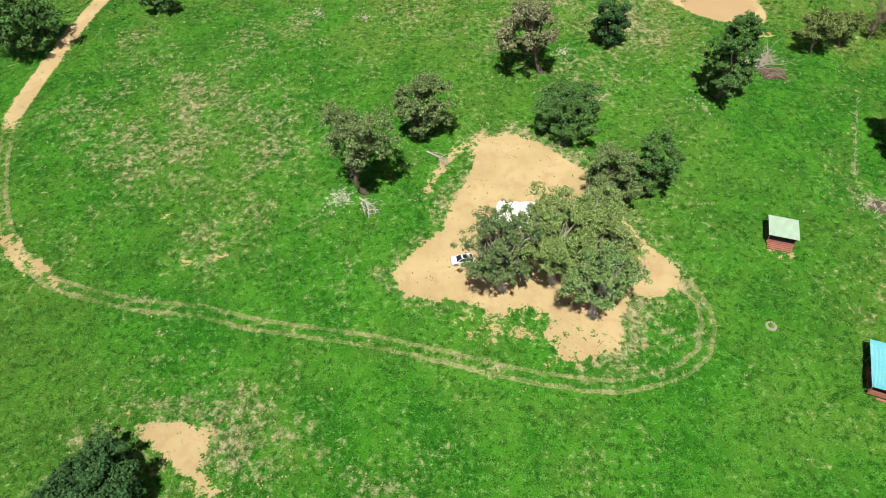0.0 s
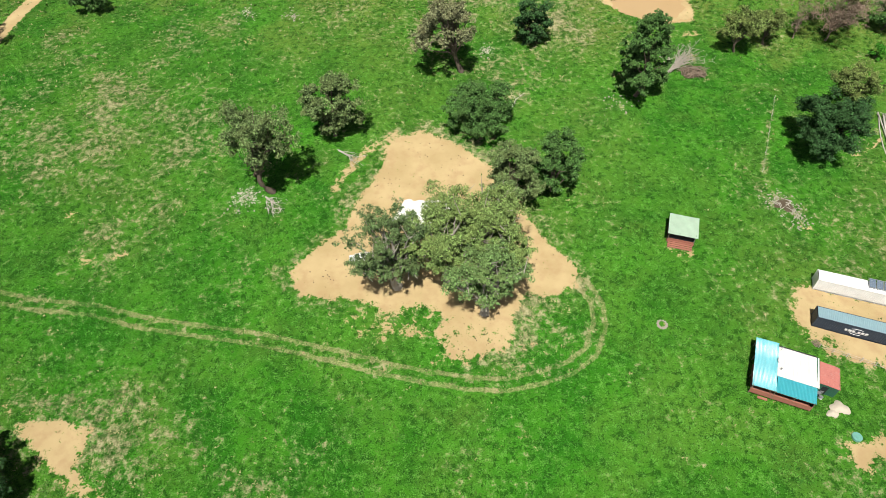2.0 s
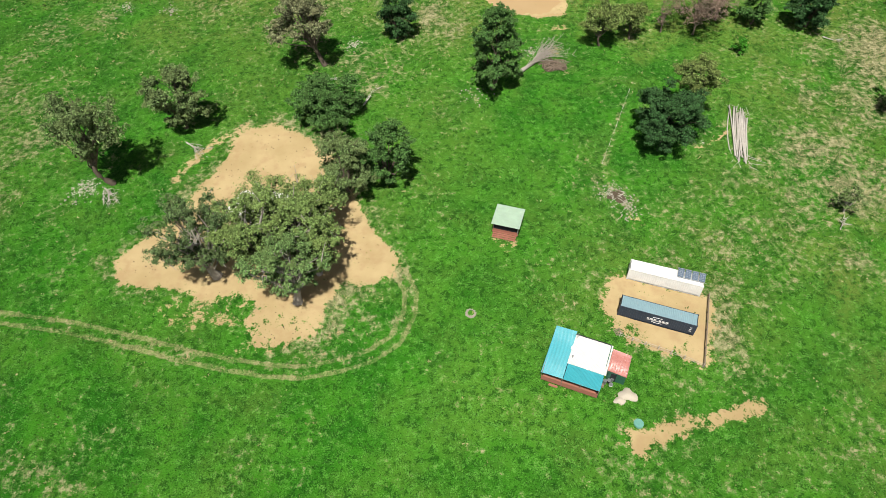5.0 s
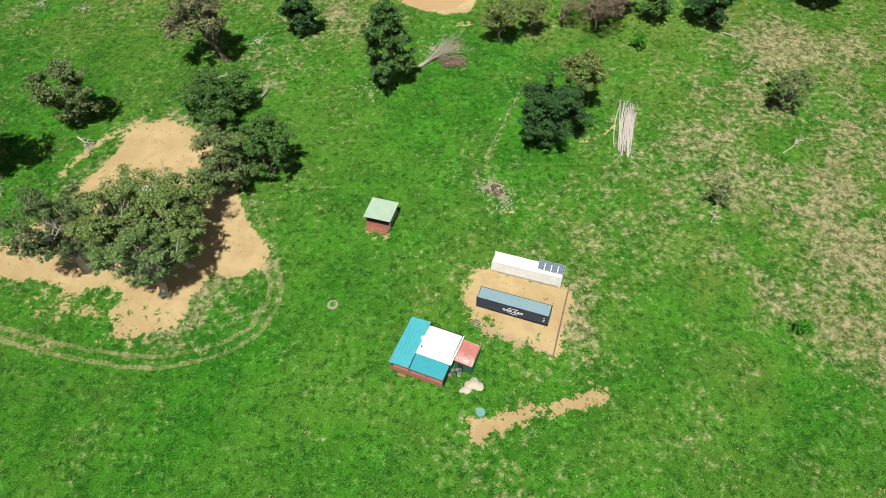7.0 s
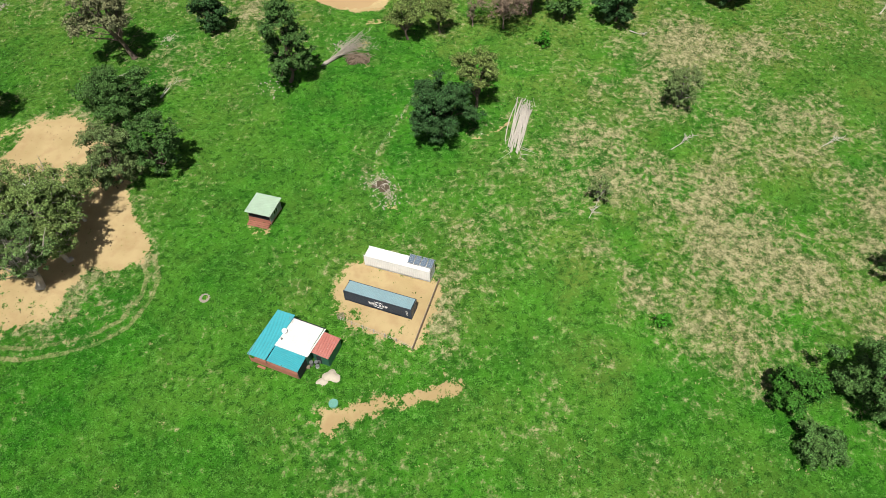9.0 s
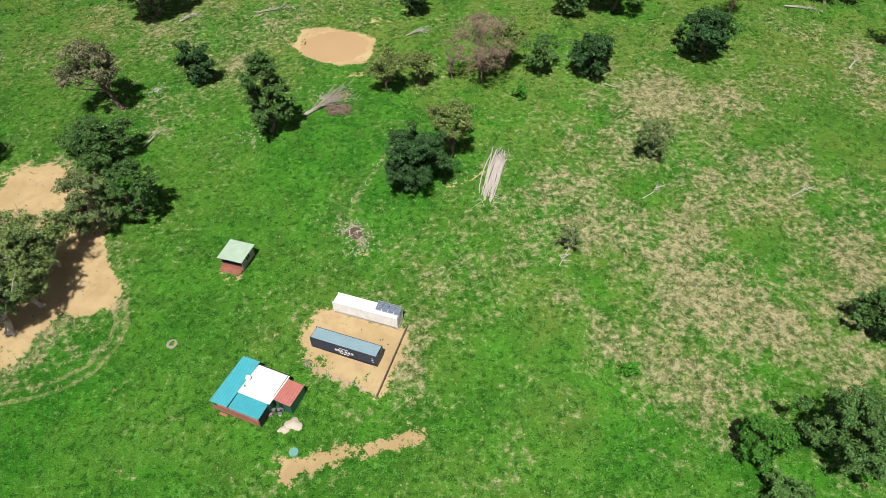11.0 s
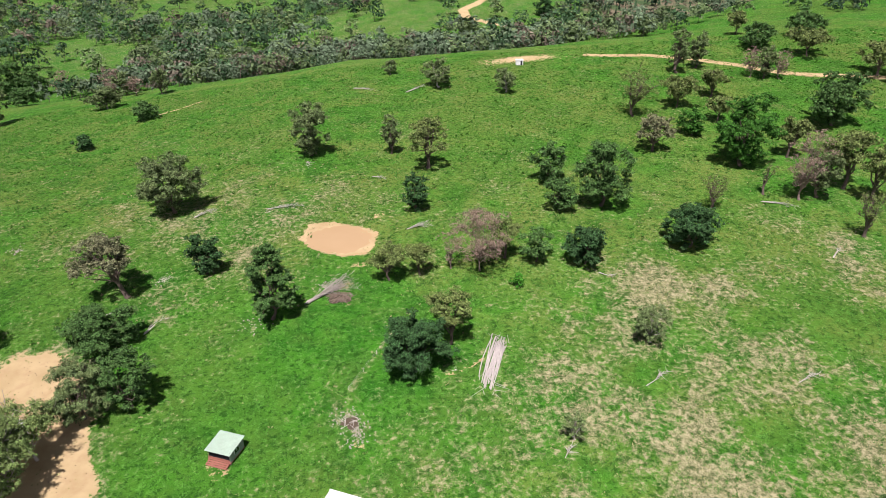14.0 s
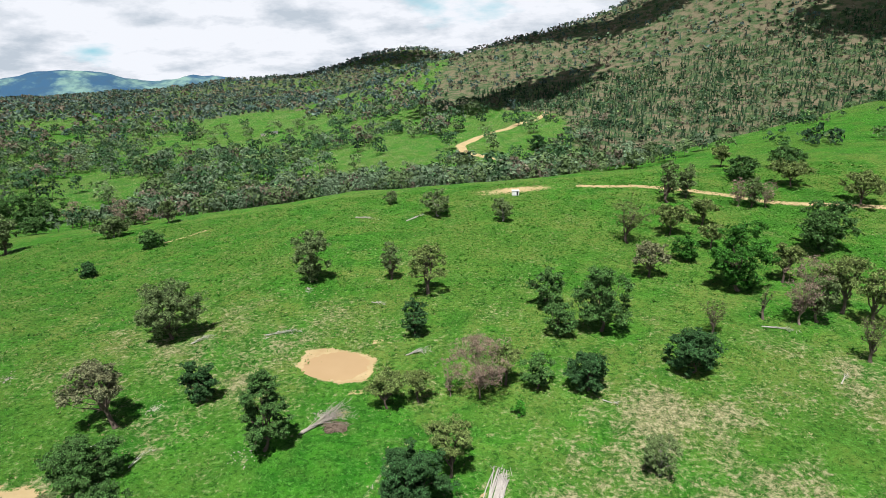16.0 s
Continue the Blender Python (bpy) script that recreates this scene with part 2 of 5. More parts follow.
GREEN_WALL = painted("wall_sheet_green", (0.035, 0.13, 0.085), 0.5, 0.1, 0.4, 0.8)
GREY_WALL = painted("wall_sheet_grey_green", (0.25, 0.29, 0.25), 0.55, 0.0, 0.4, 0.8)
DARK_WALL = painted("wall_dark", (0.022, 0.025, 0.03), 0.6, 0.0, 0.3, 0.8)
DECK = painted("decking_red_brown", (0.36, 0.150, 0.105), 0.7, 0.0, 0.25, 1.2, (0.46, 0.27, 0.20), 0.5)
STEEL = painted("grey_steel", (0.30, 0.31, 0.32), 0.45, 0.6, 0.5, 2.0)
NAVY = painted("container_navy", (0.045, 0.062, 0.092), 0.5, 0.1, 0.4, 0.7, (0.12, 0.07, 0.045), 0.35)
NAVY_TOP = painted("container_roof_grey_blue", (0.26, 0.40, 0.45), 0.55, 0.1, 0.4, 0.35, (0.33, 0.34, 0.33), 0.8)
CREAM = painted("container_white", (0.86, 0.86, 0.84), 0.45, 0.0, 0.4, 0.6, (0.66, 0.60, 0.52), 0.15)
LOGO = painted("logo_white", (0.78, 0.78, 0.78), 0.5, 0.0, 0.4, 2.0)
PANEL = painted("solar_cells", (0.170, 0.225, 0.300), 0.25, 0.2, 0.6, 2.0)
ALU = painted("aluminium_frame", (0.62, 0.63, 0.64), 0.35, 0.8, 0.5, 2.0)
TIMBER = painted("weathered_timber", (0.24, 0.19, 0.14), 0.85, 0.0, 0.2, 2.5, (0.40, 0.35, 0.29), 0.5)
CONCRETE = painted("pale_concrete", (0.72, 0.71, 0.68), 0.8, 0.0, 0.25, 0.5, (0.55, 0.52, 0.47), 0.4)
CARPAINT = painted("car_white", (0.78, 0.78, 0.79), 0.25, 0.0, 0.5, 3.0)
RUBBER = painted("tyre_rubber", (0.02, 0.02, 0.02), 0.85, 0.0, 0.2, 3.0)
TARP = painted("pale_tarpaulin", (0.52, 0.46, 0.37), 0.7, 0.0, 0.3, 1.0, (0.45, 0.40, 0.36), 0.4)
AQUA = painted("aqua_plastic", (0.15, 0.37, 0.31), 0.5, 0.0, 0.4, 2.0)


def glazing(name, c=(0.02, 0.025, 0.03)):
    n = Nodes(name, 0.06, 0.0, 0.6)
    return n.done(n.mix(n.noise(3, 2), c, shade(c, 1.4)))


GLASS = glazing("dark_glass")


def dam_water():
    n = Nodes("muddy_water", 0.12, 0.0, 0.45)
    col = n.mix(n.noise(0.09, 3), (0.450, 0.300, 0.150), (0.520, 0.365, 0.195))
    return n.done(col, n.noise(2.0, 4), 0.08, 0.03)


WATER = dam_water()
CLOUD = painted("cloud", (0.9, 0.9, 0.9), 1.0, 0.0, 0.0, 0.01)

# ---- the lie of the land ----
def bell(x, y, cx, cy, rx, ry, turn=0.0):
    """A smooth mound of height 1 at (cx, cy)."""
    c, s = math.cos(radians(turn)), math.sin(radians(turn))
    u, v = (x - cx) * c + (y - cy) * s, (y - cy) * c - (x - cx) * s
    return np.exp(-(u / rx) ** 2 - (v / ry) ** 2)


def ramp(a, lo, hi):
    a = np.clip((a - lo) / (hi - lo), 0, 1)
    return a * a * (3 - 2 * a)


def wavy(x, y, size, seed=0.0):
    """Smooth irregular waves between about -1 and 1."""
    k = 6.2832 / size
    return (np.sin(k * (x + 0.31 * y) + seed) * np.cos(k * (0.83 * y - 0.22 * x) + 1.7 * seed)
            + 0.6 * np.sin(k * 1.9 * (y + 0.43 * x) + 2.3 * seed) * np.cos(k * 2.1 * (x - 0.37 * y) + 0.7 * seed)) / 1.4


def land(x, y):
    """Height of the ground at (x, y)."""
    x, y = np.asarray(x, float), np.asarray(y, float)
    z = -8.5 + 0.092 * np.clip(y, -400, 160) + 0.04789 * (np.clip(y, 160, 330) - 160)
    # the near paddock's crest, and the gully behind it
    z = z + 3.408 * bell(x, y, 150, 350, 110, 80)
    z = z - 14.33 * ramp(y - -0.07476 * (x - 100), 350, 350 + 121.6) * (1 - ramp(x, 399.9, 399.9 + 400))
    # lower on the west
    z = z - 0.1182 * np.clip(40 - x, 0, 260) * ramp(y, 100, 300)
    # the valley floor climbs slowly
    z = z + 0.03 * np.clip(y - 520, 0, 1300)
    # the pasture spur in the east, and the gully between it and the mountain
    z = z + 63.31 * bell(x, y, 560, 560, 330, 157.8, 30.9)
    z = z - 32.29 * bell(x, y, 520, 830, 420, 90, 30.9)
    # the mountain and its western shoulder
    z = z + 547 * bell(x, y, 1350, 2100, 760, 750, 3.021) + 88 * bell(x, y, 230, 2000, 400, 420)
    # pad and house stand on a low rise
    z = z + 1.2 * bell(x, y, 92, 48, 42, 30)
    z = z + 185 * bell(x, y, -60, 3300, 520, 420) + 70 * bell(x, y, -850, 3000, 650, 350) + 35 * bell(x, y, -260, 3000, 230, 350)
    z = z + wavy(x, y, 95, 0.4) * 0.5 * ramp(y, 60, 200) + wavy(x, y, 260, 1.4) * 3.0 * ramp(y, 560, 900) + wavy(x, y, 720, 0.8) * 11 * ramp(y, 800, 1300) * (1 - ramp(x, 100, 400))
    # the farm dam lies level in the slope
    w = 1 - ramp(np.hypot((x - 70) / 11.5, (y - 153.5) / 10.8), 0.85, 1.45)
    z = z * (1 - w) + 6.3 * w - 0.5 * bell(x, y, 70, 153.5, 8, 8)
    return z


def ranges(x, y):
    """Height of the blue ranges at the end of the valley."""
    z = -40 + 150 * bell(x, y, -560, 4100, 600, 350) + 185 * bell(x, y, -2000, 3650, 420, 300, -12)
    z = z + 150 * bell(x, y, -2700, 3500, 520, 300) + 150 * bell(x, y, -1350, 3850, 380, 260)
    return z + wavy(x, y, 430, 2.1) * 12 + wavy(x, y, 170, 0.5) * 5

# ---- building helpers ----
def np_mesh(name, verts, faces, smooth=False):
    """A mesh from arrays of places and of equal-sided faces."""
    me = bpy.data.meshes.new(name)
    verts, faces = np.asarray(verts, np.float32), np.asarray(faces, np.int32)
    k = faces.shape[1]
    me.vertices.add(len(verts))
    me.vertices.foreach_set("co", verts.ravel())
    me.loops.add(faces.size)
    me.loops.foreach_set("vertex_index", faces.ravel())
    me.polygons.add(len(faces))
    me.polygons.foreach_set("loop_start", np.arange(len(faces), dtype=np.int32) * k)
    if smooth:
        me.polygons.foreach_set("use_smooth", np.ones(len(faces), bool))
    me.update(calc_edges=True)
    if not smooth:
        me.shade_flat()
    return me


def thing(name, m, label, category, group="", kind=""):
    ob = new(name)
    ob.matrix_world = m
    return tagged(ob, label, category, group, kind)


def part(name, data, material, parent, label=""):
    """One bmesh or mesh as one object under a thing or a part, in the thing's own metres."""
    if isinstance(data, bmesh.types.BMesh):
        me = bpy.data.meshes.new(name)
        bmesh.ops.recalc_face_normals(data, faces=data.faces)
        data.to_mesh(me)
        data.free()
    else:
        me = data
    if material is not None and not me.materials:
        me.materials.append(material)
    ob = new(name, me)
    if parent is not None:
        ob.parent = parent
    return tagged(ob, label)


def box(size, at=(0, 0, 0), turn=(0, 0, 0), bevel=0.0, bm=None):
    """A block, standing on its base's middle at `at`."""
    bm = bm or bmesh.new()
    m = pose(*at, *turn) @ Matrix.Translation((0, 0, size[2] / 2)) @ Matrix.Diagonal((*size, 1))
    made = bmesh.ops.create_cube(bm, size=1.0, matrix=m)
    if bevel:
        edges = list({e for v in made["verts"] for e in v.link_edges})
        bmesh.ops.bevel(bm, geom=edges, offset=bevel, segments=1, affect="EDGES")
    return bm


def tube_arrays(path, radii, sides=6):
    """Places and quads of a round tapering tube along a path."""
    path = np.asarray(path, float)
    n = len(path)
    d = np.gradient(path, axis=0)
    d /= np.linalg.norm(d, axis=1)[:, None] + 1e-9
    ref = np.where(np.abs(d[:, 2:3]) > 0.9, np.array([[1.0, 0, 0]]), np.array([[0, 0, 1.0]]))
    a = np.cross(d, ref)
    a /= np.linalg.norm(a, axis=1)[:, None] + 1e-9
    b = np.cross(d, a)
    t = np.arange(sides) * 2 * np.pi / sides
    v = path[:, None] + np.asarray(radii)[:, None, None] * (np.cos(t)[None, :, None] * a[:, None] + np.sin(t)[None, :, None] * b[:, None])
    i, j = np.meshgrid(np.arange(n - 1), np.arange(sides), indexing="ij")
    j2 = (j + 1) % sides
    f = np.stack([i * sides + j, i * sides + j2, (i + 1) * sides + j2, (i + 1) * sides + j], -1).reshape(-1, 4)
    return v.reshape(-1, 3), f


def join_arrays(pieces):
    vs, fs, k = [], [], 0
    for v, f in pieces:
        vs.append(v)
        fs.append(f + k)
        k += len(v)
    return np.concatenate(vs), np.concatenate(fs)


def rod(a, b, r0, r1=None, sides=6):
    """A straight round bar with closed ends."""
    r1 = r0 if r1 is None else r1
    a, b = np.asarray(a, float), np.asarray(b, float)
    ts = np.array([0.0, 0.002, 0.5, 0.998, 1.0])
    rs = np.array([0.01, 1.0, 1.0, 1.0, 0.01]) * (r0 + (r1 - r0) * ts)
    return np_mesh("rod", *tube_arrays(a + ts[:, None] * (b - a), rs, sides))


def at(x, y, dz=0.0, turn=0.0):
    """A pose standing on the ground."""
    return pose(x, y, float(land(x, y)) + dz, 0, 0, turn)


# ---- ground: one sheet to the horizon ----
def reach(px, py, line, closed=False):
    """Distance of many places from a line of corners."""
    pts = list(line) + ([line[0]] if closed else [])
    best = np.full(px.shape, 1e9)
    for (x0, y0), (x1, y1) in zip(pts[:-1], pts[1:]):
        dx, dy = x1 - x0, y1 - y0
        t = np.clip(((px - x0) * dx + (py - y0) * dy) / (dx * dx + dy * dy + 1e-9), 0, 1)
        best = np.minimum(best, np.hypot(px - x0 - t * dx, py - y0 - t * dy))
    return best


def within(px, py, ring):
    """How far inside (negative) or outside a closed outline."""
    inside = np.zeros(px.shape, bool)
    for (x0, y0), (x1, y1) in zip(ring, ring[1:] + ring[:1]):
        cross = (y0 > py) != (y1 > py)
        inside ^= cross & (px < (x1 - x0) * (py - y0) / (y1 - y0 + 1e-12) + x0)
    d = reach(px, py, ring, True)
    return np.where(inside, -d, d)


CLEARING = [(-9.3, 70.4), (-5.0, 76.0), (0.1, 80.5), (1.4, 86.7), (4.6, 92.5), (6.4, 97.9), (5.9, 101.6), (9.0, 104.8), (13.8, 106.5), (18.4, 104.4), (23.3, 100.6), (27.0, 96.7), (30.5, 90.9), (33.7, 83.8), (35.9, 78.4), (38.4, 75.8), (41.9, 70.8), (40.6, 67.3), (36.3, 65.3), (32.6, 66.2), (29.9, 61.8), (30.1, 57.5), (28.3, 55.0), (22.2, 53.5), (18.4, 56.0), (15.9, 58.6), (18.9, 60.7), (14.9, 63.5), (10.0, 61.8), (3.5, 64.6), (-6.2, 65.8)]
SIDE_TRACK = [(8.4, 105.3), (3.0, 101.1), (-0.5, 95.5), (-3.2, 90.3)]
LOOP_TRACK = [(-89.0, 175.0), (-91.2, 163.3), (-92.3, 145.1), (-92.5, 131.5), (-92.9, 119.7), (-92.9, 110.9), (-89.5, 98.9), (-86.2, 89.7), (-81.8, 81.3), (-76.0, 74.2), (-68.4, 68.7), (-61.7, 66.4), (-51.2, 63.9), (-41.4, 63.0), (-31.4, 60.3), (-20.9, 58.7), (-13.3, 57.6), (-5.9, 55.9), (1.4, 54.1), (8.6, 52.1), (15.6, 50.6), (22.5, 49.5), (27.8, 49.2), (33.3, 50.4), (38.0, 51.9), (41.9, 54.9), (43.9, 59.5), (44.1, 63.9), (42.2, 67.9)]
SCRAPE = [(-49.7, 46.5), (-45.3, 43.4), (-39.5, 44.1), (-34.4, 42.1), (-34.6, 39.1), (-35.3, 36.7), (-32.8, 34.7), (-29.5, 32.4), (-32.7, 32.4), (-36.5, 35.1), (-40.5, 37.9), (-44.3, 41.2)]
YARD = [(75.7, 60.7), (77.2, 65.2), (79.4, 67.1), (82.0, 66.7), (92.2, 63.4), (93.7, 62.5), (95.0, 60.2), (94.0, 57.0), (92.3, 53.5), (91.9, 49.9), (90.2, 49.1), (87.5, 50.8), (78.8, 54.4), (76.9, 57.7)]
TRENCH = [(75.8, 38.5), (77.2, 39.8), (80.1, 40.2), (82.6, 40.6), (86.7, 41.9), (92.6, 42.9), (95.1, 43.8), (97.7, 44.1), (97.9, 42.6), (93.6, 41.1), (88.6, 40.0), (83.7, 38.5), (81.8, 37.7), (79.2, 38.1), (78.8, 35.5), (77.5, 35.8)]
DAM = [(59.4, 153.7), (60.4, 162.3), (67.5, 164.0), (76.3, 160.8), (80.2, 157.3), (80.2, 148.3), (78.4, 144.2), (72.6, 143.5), (66.0, 146.5)]
HILL_ROAD = [(172, 328), (198, 324), (225, 311), (252, 292), (285, 283), (330, 275), (400, 270)]
VALLEY_ROAD = [(281, 1182), (268, 1072), (239, 1021), (188, 917), (144, 846), (115, 750), (118, 712), (145, 693), (172, 677)]
MEADOWS = [[(-300, 455), (-200, 430), (-190, 560), (-200, 620), (-225, 700), (-345, 725), (-360, 640), (-330, 560)],
           [(-553, 980), (-674, 1207), (-616, 1265), (-473, 1005), (-457, 937)],
           [(-333, 850), (-425, 1047), (-405, 1166), (-268, 1124), (-153, 1035), (-96, 891), (-126, 844), (-207, 917), (-248, 836), (-313, 866)],
           [(-387, 1190), (-440, 1362), (-396, 1522), (-314, 1701), (-175, 1290), (-139, 1398), (-79, 1125), (-16, 1083), (71, 1194), (82, 1000), (-18, 853), (-104, 916), (-274, 1124)],
           [(-54, 705), (-26, 769), (81, 819), (110, 643), (70, 600), (56, 525), (-10, 617)],
           [(-815, 1346), (-841, 1498), (-758, 1452), (-717, 1284)],
           [(94, 706), (99, 997), (162, 1103), (249, 1101), (270, 862), (220, 709), (150, 640)]]
RIDGE_TRACK = [(-44, 301.7), (-35.5, 309.8), (-28, 318.5)]


def dirt_at(x, y):
    """Bare soil, 1 in the middle of a patch, 0 in the grass."""
    d = 1 - ramp(within(x, y, CLEARING), -1.8, 1.8)
    d = d * (1 - 0.30 * bell(x, y, 25, 57, 9, 5)) * (1 - 0.16 * bell(x, y, 8, 64, 10, 4))
    for ring, k in ((SCRAPE, 0.98), (YARD, 0.90), (TRENCH, 0.92)):
        d = np.maximum(d, k * (1 - ramp(within(x, y, ring), -2.2, 2.0)))
    d = np.maximum(d, 1 - ramp(within(x, y, DAM), -0.6, 1.8))
    d = np.maximum(d, 0.56 * (1 - ramp(reach(x, y, SIDE_TRACK), 0.2, 2.4)))
    e = reach(x, y, LOOP_TRACK)
    worn = np.maximum(ramp(y, 100, 118), 0.62 * bell(x, y, -76, 74, 14, 12)) * (1 - ramp(x, -66, -50))
    d = np.maximum(d, (1 - ramp(e, 1.2, 3.0)) * worn)
    d = np.maximum(d, 0.8 * bell(x, y, 138, 330, 22, 8))
    d = np.maximum(d, 0.44 * bell(x, y, 9, 60, 12, 5) + 0.2 * bell(x, y, 32, 56, 6, 6))
    d = np.maximum(d, 0.62 * (1 - ramp(reach(x, y, [(101.2, 98.5), (106, 101), (110.6, 105.0)]), 0.1, 1.0)))
    for cx, cy, r in ((-52, 84, 2.6), (-46, 73, 2.0), (-40, 74, 1.8), (75, 130, 3.2), (85.5, 79.6, 2.3), (61, 75.5, 3.4), (-29, 139, 3.0),
                      (62.5, 39.3, 0.8), (65.8, 39.2, 0.6), (54.2, 59.6, 0.9), (68, 45.4, 1.6), (20, 55, 4), (80, 166, 3), (78, 139, 2.5)):
        d = np.maximum(d, 0.56 * bell(x, y, cx, cy, r, r * 0.8))
    return d * (1 - 0.75 * bell(x, y, 80.6, 56.2, 1.5, 1.1)) * (1 - 0.6 * bell(x, y, 88.3, 53.0, 1.0, 0.7))


def dry_at(x, y):
    """Where the grass has gone to straw."""
    d = 0.52 * bell(x, y, 162, 82, 42, 46) + 0.45 * bell(x, y, 120, 82, 26, 26) + 0.4 * bell(x, y, 96, 56, 4, 9) + 0.35 * bell(x, y, 152, 125, 22, 18)
    d = d + 0.34 * bell(x, y, -42, 100, 24, 38, 20) + 0.35 * bell(x, y, -70, 110, 20, 30) + 0.30 * bell(x, y, -10, 34, 30, 12) + 0.7 * bell(x, y, -40, 42, 15, 8)
    d = d + 0.30 * bell(x, y, 90, 30, 26, 12) + 0.22 * bell(x, y, 40, 122, 26, 20) + 0.34 * bell(x, y, 30, 58, 12, 8) + 0.3 * bell(x, y, 52, 170, 40, 30)
    d = d + 0.25 * bell(x, y, 10, 160, 40, 30) + 0.42 * bell(x, y, 85, 60, 17, 14) + 0.5 * bell(x, y, 208, 140, 8, 20) + 0.30 * bell(x, y, 82, 86, 10, 12)
    d = d + 0.25 * bell(x, y, 22, 92, 26, 26)
    d = d + 0.10 * (1 - ramp(reach(x, y, LOOP_TRACK), 1.0, 3.2)) + 0.42 * (1 - ramp(np.abs(within(x, y, CLEARING)), 0.5, 5.0))
    d = d + 0.10 * ramp(y + 0.1 * x, 112, 150) * (0.75 + 0.9 * wavy(x, y, 60, 4.2))
    for cx, cy, r in ((148, 88, 8), (145, 69, 9), (143, 52, 8), (162, 62, 10), (176, 77, 10), (170, 130, 8), (174, 104, 10), (154, 130, 9), (131, 59, 6), (127, 101, 7)):
        d = d + 0.34 * bell(x, y, cx, cy, r, r)
    for cx, cy, r in ((162, 83, 7), (142, 99, 6), (128, 76, 6), (172, 117, 7), (191, 114, 8), (118, 62, 7)):
        d = d - 0.55 * bell(x, y, cx, cy, r, r)
    for cx, cy, r in ((-56, 118, 5), (-41, 112, 5), (-48, 138, 6), (-76, 143, 5), (-51, 104, 5), (-35, 148, 5), (-47, 76, 4), (-41, 74, 4), (-34, 122, 5), (-35, 102, 5), (-24, 84, 4)):
        d = d + 0.30 * bell(x, y, cx, cy, r * 0.8, r * 1.3)
    for cx, cy, r in ((79, 244, 14), (67, 180, 8), (76, 166, 6), (24, 231, 12), (120, 182, 10), (58, 156, 6), (129, 166, 9), (31, 195, 10), (198, 158, 10), (194, 136, 9), (-22, 247, 14), (49, 138, 9)):
        d = d + 0.20 * bell(x, y, cx, cy, r, r)
    d = d + 0.42 * (1 - ramp(reach(x, y, [(81.3, 94.1), (85.8, 104.8), (90.3, 115.6)]), 0.25, 1.0))
    d = d + 0.30 * ramp(y, 480, 620) + 0.05 * ramp(y + 0.1 * x, 118, 165) * (1 - ramp(y, 480, 620))
    return d + 0.20 * wavy(x, y, 34, 0.9) + 0.12 * wavy(x, y, 13, 1.9) - 0.10 + (0.03 + 0.16 * wavy(x, y, 21, 2.6) + 0.10 * wavy(x, y, 8, 0.6)) * ramp(x, 105, 130) * (1 - ramp(y, 130, 170))


def pale_at(x, y):
    """Stony and rubbly places."""
    d = 0.55 * bell(x, y, 82.6, 85.5, 2.6, 4.0, 20)
    for cx, cy, r in ((-32, 152, 3), (-20, 150, 2.4), (70, 130, 2), (28, 134, 2.5), (46, 170, 2), (103, 100, 1.2), (-20, 88, 4), (-50, 180, 6)):
        d = d + 0.62 * bell(x, y, cx, cy, r, r)
    return d


def meadow_at(x, y):
    """Open pasture among the valley's woods."""
    d = np.minimum.reduce([within(x, y, ring) for ring in MEADOWS])
    return 1 - ramp(d + 22 * wavy(x, y, 70, 0.9) + 10 * wavy(x, y, 27, 2.9), -16, 16)


def flank(x, y):
    """1 on the mountain, 0 in the valley."""
    return ramp(x - 0.10 * y + 270 * ramp(y, 1000, 1350), 110, 240)


def mountain_at(x, y):
    """The stony flank of the mountain, where grass is thin."""
    return ramp(y - 0.22 * x, 570, 650) * flank(x, y) * (1 - 0.7 * meadow_at(x, y))


def woods_at(x, y):
    """How thickly the far country is wooded, 0 to 1."""
    gully = ramp(y - 0.10 * np.abs(x - 60), 400, 440) * (1 - ramp(y, 520, 590)) * (1 - ramp(x, 150, 330)) * ramp(x, -150, -70) * (1 - meadow_at(x, y))
    valley = ramp(y, 560, 600) * (1 - ramp(y, 2300, 2900)) * (1 - flank(x, y))
    valley = valley * (1 - meadow_at(x, y)) * (0.10 + 0.90 * ramp(wavy(x, y, 130, 0.6) + 0.7 * wavy(x, y, 57, 2.2) + 0.4 * wavy(x, y, 24, 1.1), -0.35, 0.30))
    mountain = ramp(y - 0.22 * x, 560, 640) * flank(x, y) * (1 - 0.85 * meadow_at(x, y)) * (0.30 + 0.70 * ramp(wavy(x, y, 190, 3.1) + 0.6 * wavy(x, y, 70, 0.2) + 0.3 * wavy(x, y, 33, 1.2), -0.35, 0.45))
    far = 0.95 * ramp(y, 2000, 2600) * (0.7 + 0.3 * ramp(wavy(x, y, 520, 1.1), -0.7, 0.3))
    west = (1 - meadow_at(x, y)) * 0.95 * ramp(y - 0.25 * (x + 200), 420, 470) * (1 - ramp(x, -140, -90)) * (0.5 + 0.5 * ramp(wavy(x, y, 150, 5.0) + 0.5 * wavy(x, y, 60, 1.0), -0.3, 0.3)) * (1 - ramp(y, 640, 760))
    return np.clip(np.maximum.reduce([gully, valley, mountain, far, west]), 0, 1)


def steps(lo, hi, fine, out_lo, out_hi, growth):
    """Grid lines: even in the middle, wider and wider outwards."""
    mid = list(np.arange(lo, hi, fine))
    up, s = [], fine
    while (up[-1] if up else hi) < out_hi:
        s *= growth
        up.append((up[-1] if up else hi) + s)
    down, s = [], fine
    while (down[-1] if down else lo) > out_lo:
        s *= growth
        down.append((down[-1] if down else lo) - s)
    return np.array(down[::-1] + mid + up)


